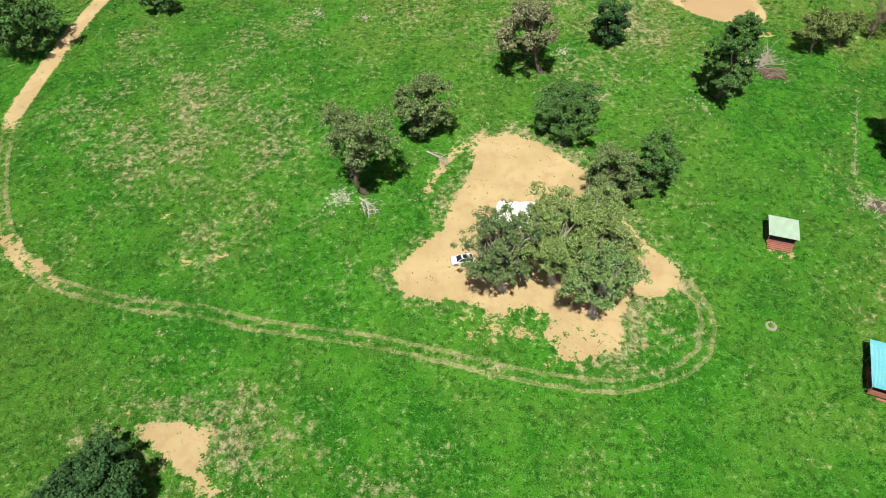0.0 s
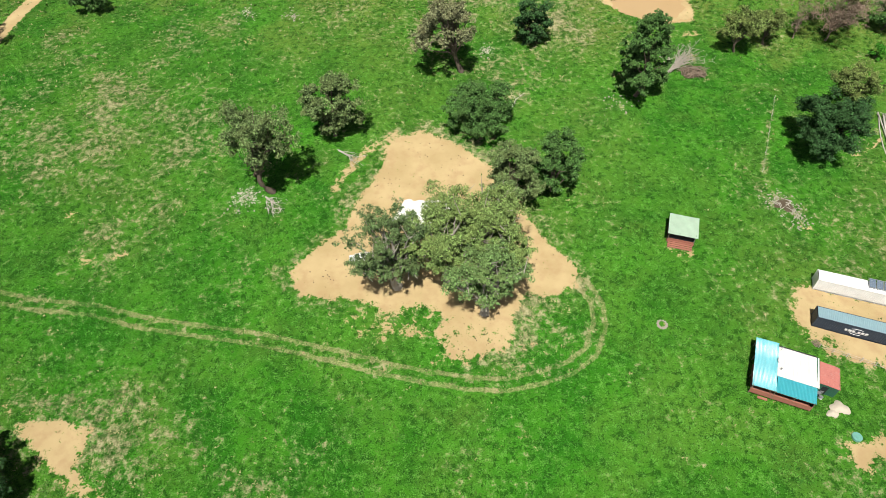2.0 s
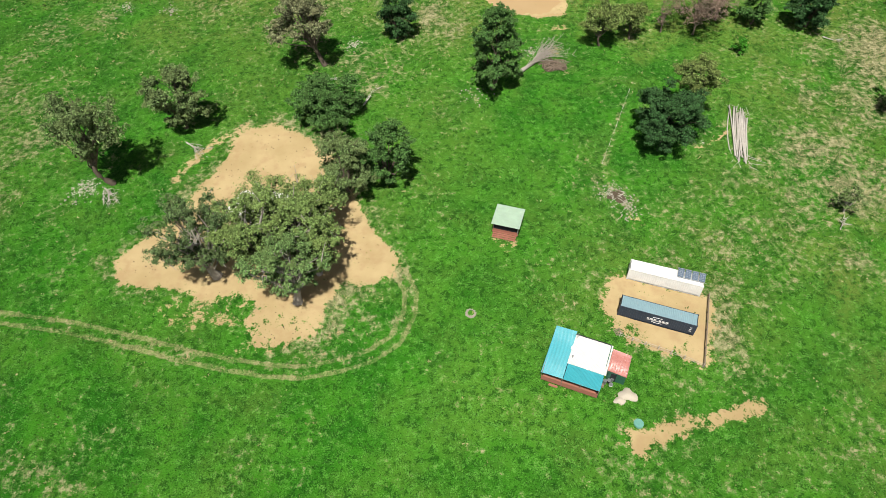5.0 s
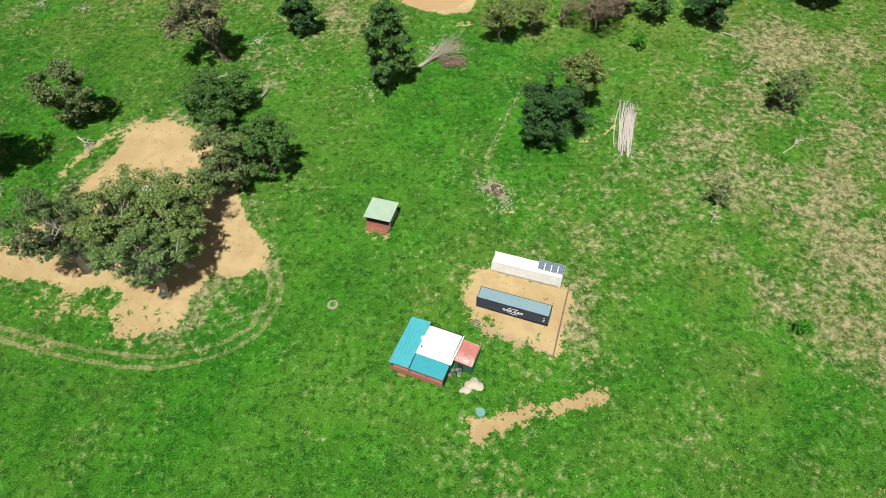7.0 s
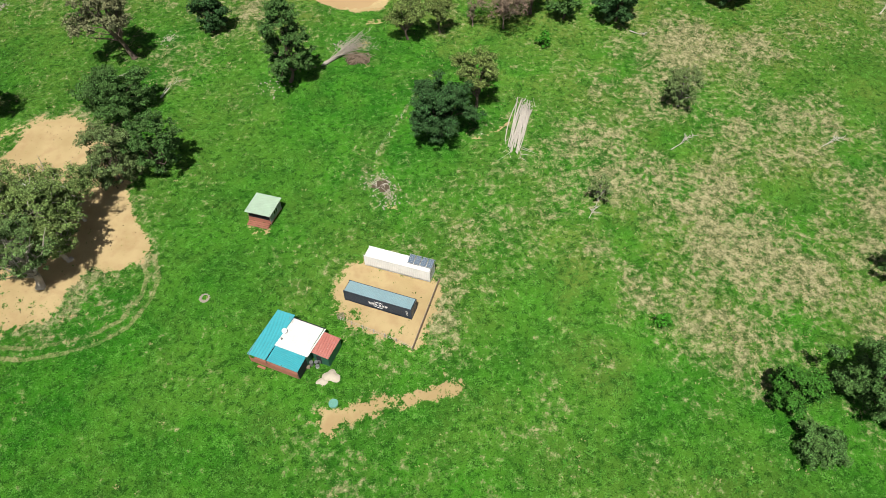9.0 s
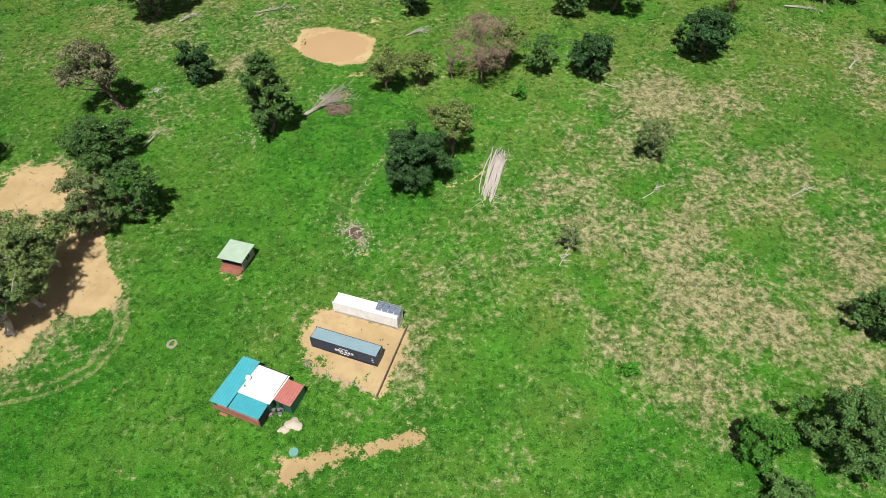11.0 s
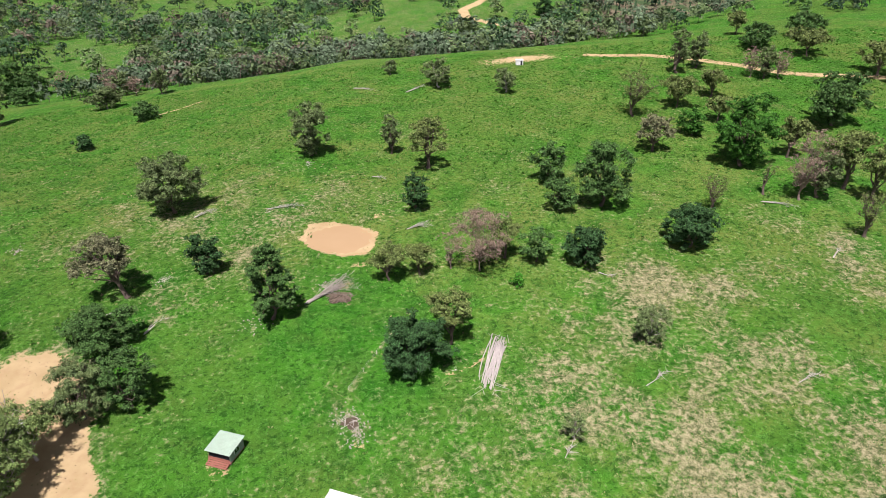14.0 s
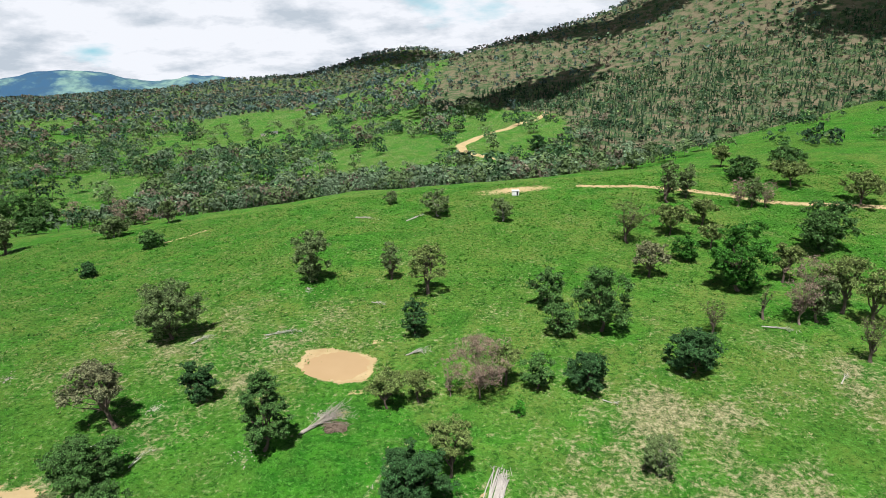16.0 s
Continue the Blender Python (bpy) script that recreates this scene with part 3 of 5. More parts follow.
gx = steps(-105, 215, 1.05, -4600, 4600, 1.055)
gy = steps(22, 205, 1.05, -2500, 205, 1.06)
gy = np.r_[gy[gy < 205], steps(205, 345, 1.8, 206, 4900, 1.026)]
GX, GY = np.meshgrid(gx, gy)
near = np.exp(-(np.clip(np.hypot(GX - 60, GY - 100) - 130, 0, None) / 80) ** 2)
GZ = land(GX, GY)
DIRT = dirt_at(GX.ravel(), GY.ravel())
rough = (np.random.rand(*GX.shape) - 0.5) * 0.16 + 0.10 * wavy(GX, GY, 3.1, 0.3) + 0.14 * wavy(GX, GY, 7.7, 1.3)
GZ = GZ + near * rough * (1 - 0.75 * DIRT.reshape(GX.shape))
nx = len(gx)
ii, jj = np.meshgrid(np.arange(len(gy) - 1), np.arange(nx - 1), indexing="ij")
quads = np.stack([ii * nx + jj, ii * nx + jj + 1, (ii + 1) * nx + jj + 1, (ii + 1) * nx + jj], -1).reshape(-1, 4)
ground_mesh = np_mesh("ground", np.stack([GX, GY, GZ], -1).reshape(-1, 3), quads, True)
lanes = np.clip(reach(GX, GY, LOOP_TRACK), 0, 30)
roads = np.clip(np.minimum.reduce([reach(GX, GY, HILL_ROAD), 0.38 * reach(GX, GY, VALLEY_ROAD), 2.6 * reach(GX, GY, RIDGE_TRACK)]), 0, 60)
for key, values in (("hay", 0.28 + 0.78 * ramp(GY + 0.15 * GX, 115, 165) * (1 - 0.7 * ramp(GY, 340, 430)) + 0.45 * bell(GX, GY, 122, 68, 14, 14) + 0.35 * bell(GX, GY, 155, 90, 45, 45)), ("lane", lanes), ("road", roads), ("dirt", DIRT), ("dry", dry_at(GX, GY) * (1 - 0.25 * bell(0 * GX, GY, 0, 380, 1, 110))), ("pale", pale_at(GX, GY)), ("woods", np.maximum((0.40 + 0.35 * ramp(GY, 1300, 1700)) * woods_at(GX, GY), mountain_at(GX, GY)))):
    ground_mesh.attributes.new(key, "FLOAT", "POINT").data.foreach_set("value", np.asarray(values, np.float32).ravel())
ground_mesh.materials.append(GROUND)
tagged(new("ground", ground_mesh), "green pasture with dry patches and bare tan soil", "ground", kind="structure")


def outline_sheet(ring, z, seed=0):
    """A flat sheet with a softly wandering outline."""
    c = np.mean(ring, axis=0)
    pts = np.array(ring)
    a = np.arctan2(pts[:, 1] - c[1], pts[:, 0] - c[0])
    r = np.hypot(*(pts - c).T)
    order = np.argsort(a)
    a, r = a[order], r[order]
    aa = np.linspace(-np.pi, np.pi, 73)[:-1]
    rr = np.interp(aa, np.r_[a[-1] - 2 * np.pi, a, a[0] + 2 * np.pi], np.r_[r[-1], r, r[0]])
    rr = (rr + np.roll(rr, 1) + np.roll(rr, -1)) / 3 * (1 + 0.025 * np.sin(7 * aa + seed) + 0.02 * np.sin(13 * aa + 2 * seed))
    v = [(c[0], c[1], z)] + [(c[0] + q * math.cos(p), c[1] + q * math.sin(p), z) for p, q in zip(aa, rr)]
    f = [(0, k + 1, (k + 1) % 72 + 1) for k in range(72)]
    return np_mesh("water", v, f, True)


dam_sheet = outline_sheet(DAM, 6.17)
dam_sheet.materials.append(WATER)
tagged(new("water", dam_sheet), "tan muddy water of a small farm dam", "dam", kind="structure")

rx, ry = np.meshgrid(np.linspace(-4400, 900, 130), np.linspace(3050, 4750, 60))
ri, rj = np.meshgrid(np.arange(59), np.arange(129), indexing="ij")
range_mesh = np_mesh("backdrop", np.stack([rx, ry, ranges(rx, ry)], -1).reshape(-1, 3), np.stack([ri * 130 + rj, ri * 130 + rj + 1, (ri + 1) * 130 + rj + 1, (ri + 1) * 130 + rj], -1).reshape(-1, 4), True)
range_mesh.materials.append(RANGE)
tagged(new("backdrop", range_mesh), "ranges tinted blue-green for haze at the end of the valley", "hills", kind="structure")

# ---- sheds, containers, car ----
def corrugated(w, d, drop, pitch=0.19, deep=0.035, along="y", thick=0.012):
    """A roof sheet, w by d, falling by `drop` towards -y, with ribs along x or y. Its back edge is at z 0."""
    span, run = (w, d) if along == "y" else (d, w)
    n = int(span / pitch * 8)
    s = np.linspace(0, span, n + 1)
    z = deep * np.sin(s / pitch * 2 * np.pi)
    rows = []
    for e in (0.0, run):
        for lift in (0.0, -thick):
            if along == "y":
                rows.append(np.stack([s, np.full_like(s, e), z + lift - drop * (1 - e / d)], -1))
            else:
                rows.append(np.stack([np.full_like(s, e), s, z + lift - drop * (1 - s / d)], -1))
    m = n + 1
    v = np.concatenate([rows[0], rows[2], rows[3], rows[1]])
    k = np.arange(n)
    f = [np.stack([a * m + k, a * m + k + 1, b * m + k + 1, b * m + k], -1) for a, b in ((0, 1), (1, 2), (2, 3), (3, 0))]
    return np_mesh("roof_sheet", v, np.concatenate(f))


def ribbed_wall(length, height, pitch=0.34, deep=0.05):
    """A container's pressed side: boxy ribs, in the xz plane facing -y."""
    prof = [(0.0, 0.0), (0.25, 0.0), (0.36, deep), (0.64, deep), (0.75, 0.0)]
    n = int(length / pitch)
    xs, ys = [], []
    for i in range(n):
        for a, b in prof:
            xs.append((i + a) * length / n)
            ys.append(b)
    xs.append(length)
    ys.append(0.0)
    xs, ys = np.array(xs), np.array(ys)
    v = np.concatenate([np.stack([xs, ys, np.zeros_like(xs)], -1), np.stack([xs, ys, np.full_like(xs, height)], -1)])
    k, m = np.arange(len(xs) - 1), len(xs)
    return np_mesh("ribbed", v, np.stack([k, k + 1, m + k + 1, m + k], -1))


def container(x, y, turn, wall, top, label, logo=False, panels=False):
    """A 12.19 m shipping container; (x, y) is its south-west foot."""
    L, W, H = 12.19, 2.44, 2.59
    base = min(float(land(x, y)), float(land(x + L * math.cos(radians(turn)), y + L * math.sin(radians(turn))))) + 0.12
    box_thing = thing("shipping_container", pose(x, y, base, 0, 0, turn), label, "container", "containers in the yard")
    part("floor_frame", box((L, W, 0.16), (L / 2, W / 2, 0)), wall, box_thing)
    for i, (px, py) in enumerate(((0, 0), (L - 0.16, 0), (0, W - 0.16), (L - 0.16, W - 0.16))):
        post = part("corner_post", box((0.16, 0.16, H), (px + 0.08, py + 0.08, 0), bevel=0.01), wall, box_thing)
        for z in (-0.004, H - 0.115):
            casting = part("corner_casting", box((0.178, 0.178, 0.124), (px + 0.08, py + 0.08, z), bevel=0.015), wall, post)
    for py in (0.05, W - 0.05):
        part("top_rail", box((L - 0.32, 0.10, 0.10), (L / 2, py, H - 0.13)), wall, box_thing)
        part("bottom_rail", box((L - 0.32, 0.10, 0.14), (L / 2, py, 0.02)), wall, box_thing)
    for side, (ox, oy, rz) in {"side_panel": (0.16, 0.05, 0), "back_panel": (L - 0.16, W - 0.05, 180)}.items():
        ob = part("side_panel", ribbed_wall(L - 0.32, H - 0.28), wall, box_thing)
        ob.matrix_local = pose(ox, oy, 0.15, 0, 0, rz)
    ob = part("end_panel", ribbed_wall(W - 0.32, H - 0.28), wall, box_thing)
    ob.matrix_local = pose(0.05, W - 0.16, 0.15, 0, 0, -90)
    for k in (0, 1):
        door = part("door", box((0.05, 1.05, H - 0.34), (L - 0.05, 0.16 + 0.53 + k * 1.06, 0.17), bevel=0.008), wall, box_thing)
        for q in (0.3, 0.75):
            bar = part("lock_bar", rod((L - 0.005, 0.16 + q + k * 1.06, 0.12), (L - 0.005, 0.16 + q + k * 1.06, H - 0.1), 0.022), STEEL, door)
    roof = part("roof", corrugated(L - 0.32, W - 0.1, 0.0, 0.28, 0.02, "y"), top, box_thing, "weathered ribbed metal roof")
    roof.matrix_local = pose(0.16, 0.05, H - 0.05)
    if logo:
        emblem = part("logo", box((3.3, 0.012, 0.10), (6.25, -0.010, 1.05)), LOGO, box_thing, "white emblem of plain bars and two arcs")
        for i, w in enumerate((0.36, 0.46, 0.40, 0.36, 0.40, 0.46)):
            bx = 4.72 + i * 0.56 + (0.22 if i > 2 else 0)
            part("emblem_bar", box((w, 0.012, 0.36), (bx, -0.012, 1.22)), LOGO, emblem)
        for sgn, zz in ((1, 1.72), (-1, 0.92)):
            arc = [(6.3 + 0.95 * math.cos(radians(q)), -0.012, zz + sgn * 0.26 * math.sin(radians(q))) for q in range(40, 175, 15)]
            part("emblem_arc", np_mesh("arc", *tube_arrays(arc, [0.05] * len(arc), 4)), LOGO, emblem)
        for q in range(3):
            part("plate", box((0.34, 0.012, 0.16), (11.4, -0.012, 0.85 + 0.42 * q)), LOGO, box_thing)
    return box_thing


navy = container(78.28, 59.02, -19.5, NAVY, NAVY_TOP, "navy blue ribbed shipping container with weathered roof on bare soil", logo=True)
white = container(81.1, 66.3, -18.5, CREAM, CREAM, "white ribbed shipping container standing on bare soil")


def solar_array(x, y, z, turn):
    rack = thing("solar_array", pose(x, y, z, 0, 0, turn), "four dark solar panels on a tilted rack on container", "solar panels")
    for k in range(5):
        part("strut", rod((k * 1.14, 1.75, 0), (k * 1.14, 1.75, 0.55), 0.025), ALU, rack)
    for yy, zz in ((0.05, 0.06), (1.75, 0.52)):
        part("rail", rod((-0.1, yy, zz), (4.7, yy, zz), 0.03), ALU, rack)
    for k in range(4):
        panel = part("panel", box((1.0, 1.66, 0.035), (0.51 + k * 1.14, 0, 0), bevel=0.006), ALU, rack)
        panel.matrix_local = pose(0, 0.1, 0.10, 15.5, 0, 0) @ pose(0, 0.83, 0)
        for i in range(3):
            for j in range(5):
                part("cell", box((0.30, 0.30, 0.006), (0.51 + k * 1.14 + (i - 1) * 0.315, (j - 2) * 0.317, 0.036)), PANEL, panel)
    return rack


c19, s19 = math.cos(radians(-18.5)), math.sin(radians(-18.5))
solar_array(81.1 + 7.8 * c19 - 0.75 * s19, 66.3 + 7.8 * s19 + 0.75 * c19, float(white.matrix_world.translation.z) + 2.6, -18.5)


# the farm dwelling: verandah roof on the west, lean-to in front, a small red-roofed shed on its east side
def dwelling():
    turn = -22.0
    base = float(land(68.5, 49)) - 0.1
    h = thing("farm_shed_house", pose(64.66, 47.45, base, 0, 0, turn), "tin farm house with teal and white roofs and red-brown verandah", "house")
    deck = part("deck", box((8.5, 8.4, 0.12), (4.35, 4.45, 0.28)), DECK, h, "red-brown timber deck")
    for i in range(9):
        part("stump", box((0.16, 0.16, 0.40), (0.25 + (i % 3) * 4.0, 0.4 + (i // 3) * 4.0, -0.1)), TIMBER, h)
    # walls stand back under the roofs
    for nm, size, pos in (("wall", (0.12, 6.2, 2.05), (1.75, 5.5, 0.40)), ("wall", (7.0, 0.12, 2.25), (5.25, 8.55, 0.40)), ("wall", (0.12, 5.9, 2.2), (8.72, 5.6, 0.40)), ("wall", (7.0, 0.12, 2.05), (5.2, 2.45, 0.40))):
        part(nm, box(size, pos), GREEN_WALL if size[0] < 1 else DARK_WALL, h)
    win = part("window", box((1.3, 0.06, 0.9), (6.4, 2.36, 1.2)), GLASS, h)
    part("window_frame", box((1.44, 0.05, 0.07), (6.4, 2.36, 1.14)), LOGO, win)
    dr = part("door", box((0.86, 0.06, 1.95), (4.2, 2.36, 0.42)), DARK_WALL, h)
    # roofs
    r = part("roof", corrugated(3.35, 9.0, 0.22, along="x"), TEAL, h, "teal corrugated verandah roof")
    r.matrix_local = pose(-0.25, -0.05, 2.59, 0, -2.9, 0)
    r = part("roof", corrugated(5.55, 2.85, 0.28), TEAL, h, "teal corrugated lean-to roof")
    r.matrix_local = pose(3.20, 0.05, 2.58)
    r = part("roof", corrugated(5.95, 5.75, -0.14), WHITE_ROOF, h, "white corrugated roof")
    r.matrix_local = pose(3.05, 2.78, 2.52)
    # eave posts and beams
    for px, py in ((-0.05, 0.1), (3.1, 0.1), (5.9, 0.15), (8.6, 0.2), (-0.05, 3.0), (-0.05, 6.0), (-0.05, 8.7)):
        part("post", box((0.10, 0.10, 2.36), (px, py, 0)), TIMBER, h)
    part("beam", box((3.3, 0.09, 0.14), (1.45, 0.1, 2.22)), TIMBER, h)
    part("beam", box((5.4, 0.09, 0.14), (5.95, 0.15, 2.12)), TIMBER, h)
    part("beam", box((0.09, 8.8, 0.14), (-0.05, 4.4, 2.28)), TIMBER, h)
    # red-brown boards round the verandah
    for x0, x1, z0 in ((-0.05, 3.05, 0.35), (3.15, 8.6, 0.30)):
        rail = part("railing", box((x1 - x0, 0.05, 0.08), ((x0 + x1) / 2, 0.02, z0 + 1.0), bevel=0.01), DECK, h, "red-brown boarded railing")
        for b in range(6):
            part("board", box((x1 - x0, 0.03, 0.14), ((x0 + x1) / 2, 0.03, z0 + 0.02 + b * 0.16)), DECK, rail)
    side = part("end_wall", box((0.06, 2.6, 2.05), (8.70, 1.5, 0.1)), DARK_WALL, h, "dark sheet end wall")
    # roof fittings
    dish = part("satellite_dish", dish_mesh(), LOGO, h, "white satellite dish on a pole")
    dish.matrix_local = pose(3.25, 5.5, 3.05, 35, 0, 40)
    part("dish_pole", rod((3.25, 5.6, 2.5), (3.25, 5.55, 3.05), 0.03), STEEL, dish).matrix_local = dish.matrix_local.inverted()
    flue = part("flue", rod((3.55, 4.1, 2.5), (3.55, 4.1, 3.0), 0.08), STEEL, h, "grey flue pipe")
    part("cowl", rod((3.55, 4.1, 3.0), (3.55, 4.1, 3.08), 0.14), STEEL, flue)
    aerial = part("aerial", rod((3.35, 7.6, 2.5), (3.35, 7.6, 3.9), 0.02), STEEL, h)
    for q in range(5):
        part("aerial_rod", rod((2.95 + 0.03 * q, 7.3 + 0.15 * q, 3.85), (3.75 - 0.03 * q, 7.3 + 0.15 * q, 3.85), 0.012), STEEL, aerial)
    part("step", box((1.4, 0.35, 0.18), (2.0, -0.25, 0.0)), DECK, h)
    # red-roofed side shed
    a = thing("side_shed", pose(64.66, 47.45, base, 0, 0, turn) @ pose(9.15, 3.9, 0), "small green shed with red corrugated roof", "shed")
    for size, pos in (((2.75, 0.06, 2.35), (1.4, 0.05, 0)), ((2.75, 0.06, 2.45), (1.4, 3.9, 0)), ((0.06, 3.8, 2.4), (0.05, 1.98, 0)), ((0.06, 3.8, 2.4), (2.75, 1.98, 0))):
        part("wall", box(size, pos), GREEN_WALL, a, "dark green sheet wall")
    part("floor", box((2.6, 3.7, 0.08), (1.4, 1.98, 0)), TIMBER, a)
    r = part("roof", corrugated(2.95, 4.15, 0.0, along="x"), RED_ROOF, a, "red corrugated roof")
    r.matrix_local = pose(-0.10, -0.1, 2.66, 0, 5.0, 0)
    part("door", box((0.85, 0.04, 1.95), (1.0, 0.01, 0.05)), DARK_WALL, a)
    for q in range(6):
        part("rib", box((0.05, 0.03, 2.25), (0.25 + q * 0.46, 0.015, 0.03)), GREEN_WALL, a)
    return h


def dish_mesh():
    vs, fs = [], []
    for i in range(6):
        rr = 0.42 * i / 5
        for k in range(14):
            q = k * 2 * math.pi / 14
            vs.append((rr * math.cos(q), rr * math.sin(q), 0.6 * rr * rr))
    for i in range(5):
        for k in range(14):
            fs.append((i * 14 + k, i * 14 + (k + 1) % 14, (i + 1) * 14 + (k + 1) % 14, (i + 1) * 14 + k))
    return np_mesh("dish", vs, fs, True)


dwelling()


def cabin():
    turn = -16.5
    base = float(land(61.8, 77.6)) - 0.05
    h = thing("cabin", pose(58.35, 76.75, base, 0, 0, turn), "small cabin with pale green roof and red-brown steps", "cabin")
    W, D = 5.0, 4.6
    part("deck", box((W - 0.3, D - 0.2, 0.14), (W / 2, D / 2, 0.32)), DECK, h, "red-brown deck")
    for px, py in ((0.3, 0.3), (W - 0.3, 0.3), (0.3, D - 0.3), (W - 0.3, D - 0.3)):
        part("stump", box((0.18, 0.18, 0.5), (px, py, -0.15)), TIMBER, h)
    # west wall takes near-black to stand for its shaded side
    part("wall", box((0.10, 3.9, 2.05), (0.25, 2.5, 0.45)), DARK_WALL, h, "side wall coloured near-black for shade")
    wall_e = part("wall", box((0.10, 4.2, 2.05), (W - 0.25, 2.35, 0.45)), GREY_WALL, h, "grey-green sheet wall")
    part("wall", box((W - 0.6, 0.10, 2.25), (W / 2, D - 0.2, 0.45)), GREY_WALL, h)
    # near-black sheet stands for the deep shade under the roof
    part("wall", box((W - 0.6, 0.10, 2.0), (W / 2, 0.62, 0.45)), DARK_WALL, h, "front wall coloured near-black for verandah shade")
    win = part("window", box((0.05, 1.3, 0.75), (W - 0.18, 2.3, 1.25)), GLASS, wall_e)
    for yy in (1.62, 2.30, 2.98):
        part("window_frame", box((0.07, 0.06, 0.85), (W - 0.17, yy, 1.20)), LOGO, wall_e)
    for px in (0.25, W - 0.25):
        part("post", box((0.09, 0.09, 1.85), (px, 0.3, 0.46)), TIMBER, h)
    part("beam", box((W - 0.3, 0.08, 0.14), (W / 2, 0.3, 2.2)), TIMBER, h)
    roof = part("roof", corrugated(W + 0.2, D + 0.35, 0.35), SAGE_ROOF, h, "pale sage green corrugated roof")
    roof.matrix_local = pose(-0.1, -0.15, 2.82)
    rail = part("railing", box((W - 0.5, 0.05, 0.08), (W / 2, 0.22, 0.95)), DECK, h)
    for b in range(3):
        part("board", box((W - 0.5, 0.03, 0.13), (W / 2, 0.24, 0.48 + 0.155 * b)), DECK, rail)
    for k in range(3):
        part("step", box((W - 0.7, 0.34, 0.08), (W / 2, -0.18 - 0.36 * k, 0.30 - 0.13 * k), bevel=0.01), DECK, h, "red-brown timber step")
    for px in (0.45, W - 0.45):
        part("stringer", box((0.06, 1.15, 0.12), (px, -0.5, 0.02), (-14, 0, 0)), DECK, h)
    return h


cabin()


# ---- yard: fences, stores, slab, car ----
def post_fence(name, label, line, height, gap, rails, thick=0.05, pole=0.035, material=TIMBER):
    fence = thing(name, pose(0, 0, 0), label, "fence")
    for (x0, y0), (x1, y1) in zip(line[:-1], line[1:]):
        n = max(1, int(math.hypot(x1 - x0, y1 - y0) / gap))
        pts = [(x0 + (x1 - x0) * k / n, y0 + (y1 - y0) * k / n) for k in range(n + 1)]
        for k, (px, py) in enumerate(pts):
            g = float(land(px, py))
            part("post", rod((px, py, g - 0.2), (px + 0.03 * math.sin(7 * k), py, g + height * (1 + 0.08 * math.sin(5 * k))), thick, thick * 0.9), material, fence)
        for hgt in rails:
            for (ax, ay), (bx, by) in zip(pts[:-1], pts[1:]):
                part("rail", rod((ax, ay, float(land(ax, ay)) + hgt), (bx, by, float(land(bx, by)) + hgt), pole), material, fence)
    return fence


post_fence("yard_fence", "dark timber post and pole fence on bare soil", [(94.2, 62.6), (90.1, 49.4)], 0.95, 3.2, (0.72,), 0.09, 0.10)
post_fence("yard_fence", "low fence of thin posts and wires at yard edge", [(78.0, 55.0), (87.4, 50.9), (90.0, 49.5)], 1.05, 2.0, (0.4, 0.85), 0.07, 0.022, DEADWOOD)
post_fence("boundary_fence", "old wire fence with grey posts through the grass", [(81.3, 94.1), (85.8, 104.8), (90.3, 115.6)], 1.1, 4.5, (0.5, 1.0), 0.05, 0.010, DEADWOOD)
gate = thing("pallet", at(77.4, 55.6, 0, 20), "weathered timber pallet leaning by the fence", "pallet")
for k in range(6):
    part("slat", box((0.10, 1.2, 0.02), (k * 0.22, 0, 0.12)), TIMBER, gate)
for k in range(3):
    part("bearer", box((1.2, 0.08, 0.11), (0.55, -0.5 + 0.5 * k, 0.0)), TIMBER, gate)


def heap(r, h, seed, rough=0.18, rings=9, seg=22):
    """A low crumpled mound."""
    rng = np.random.default_rng(seed)
    vs, fs = [(0, 0, h)], []
    for i in range(1, rings + 1):
        q = i / rings
        for k in range(seg):
            a = k * 2 * math.pi / seg
            rr = r * q * (1 + 0.18 * math.sin(3 * a + seed) + 0.10 * math.sin(5 * a + 2 * seed))
            z = h * (1 - q ** 1.6) + rough * h * (rng.random() - 0.5) * (1 - q ** 4) - (0.1 if i == rings else 0)
            vs.append((rr * math.cos(a), rr * math.sin(a), z))
    tri = [(0, 1 + k, 1 + (k + 1) % seg) for k in range(seg)]
    for i in range(rings - 1):
        for k in range(seg):
            a, b, c, d = 1 + i * seg + k, 1 + i * seg + (k + 1) % seg, 1 + (i + 1) * seg + (k + 1) % seg, 1 + (i + 1) * seg + k
            tri += [(a, d, c), (a, c, b)]
    return np_mesh("heap", vs, tri, True)


def mound(name, x, y, r, h, material, label, category, seed, stretch=(1, 1), turn=0):
    me = heap(r, h, seed)
    me.materials.append(material)
    ob = new(name, me)
    ob.matrix_world = at(x, y, 0.02, turn) @ Matrix.Diagonal((*stretch, 1, 1))
    return tagged(ob, label, category)


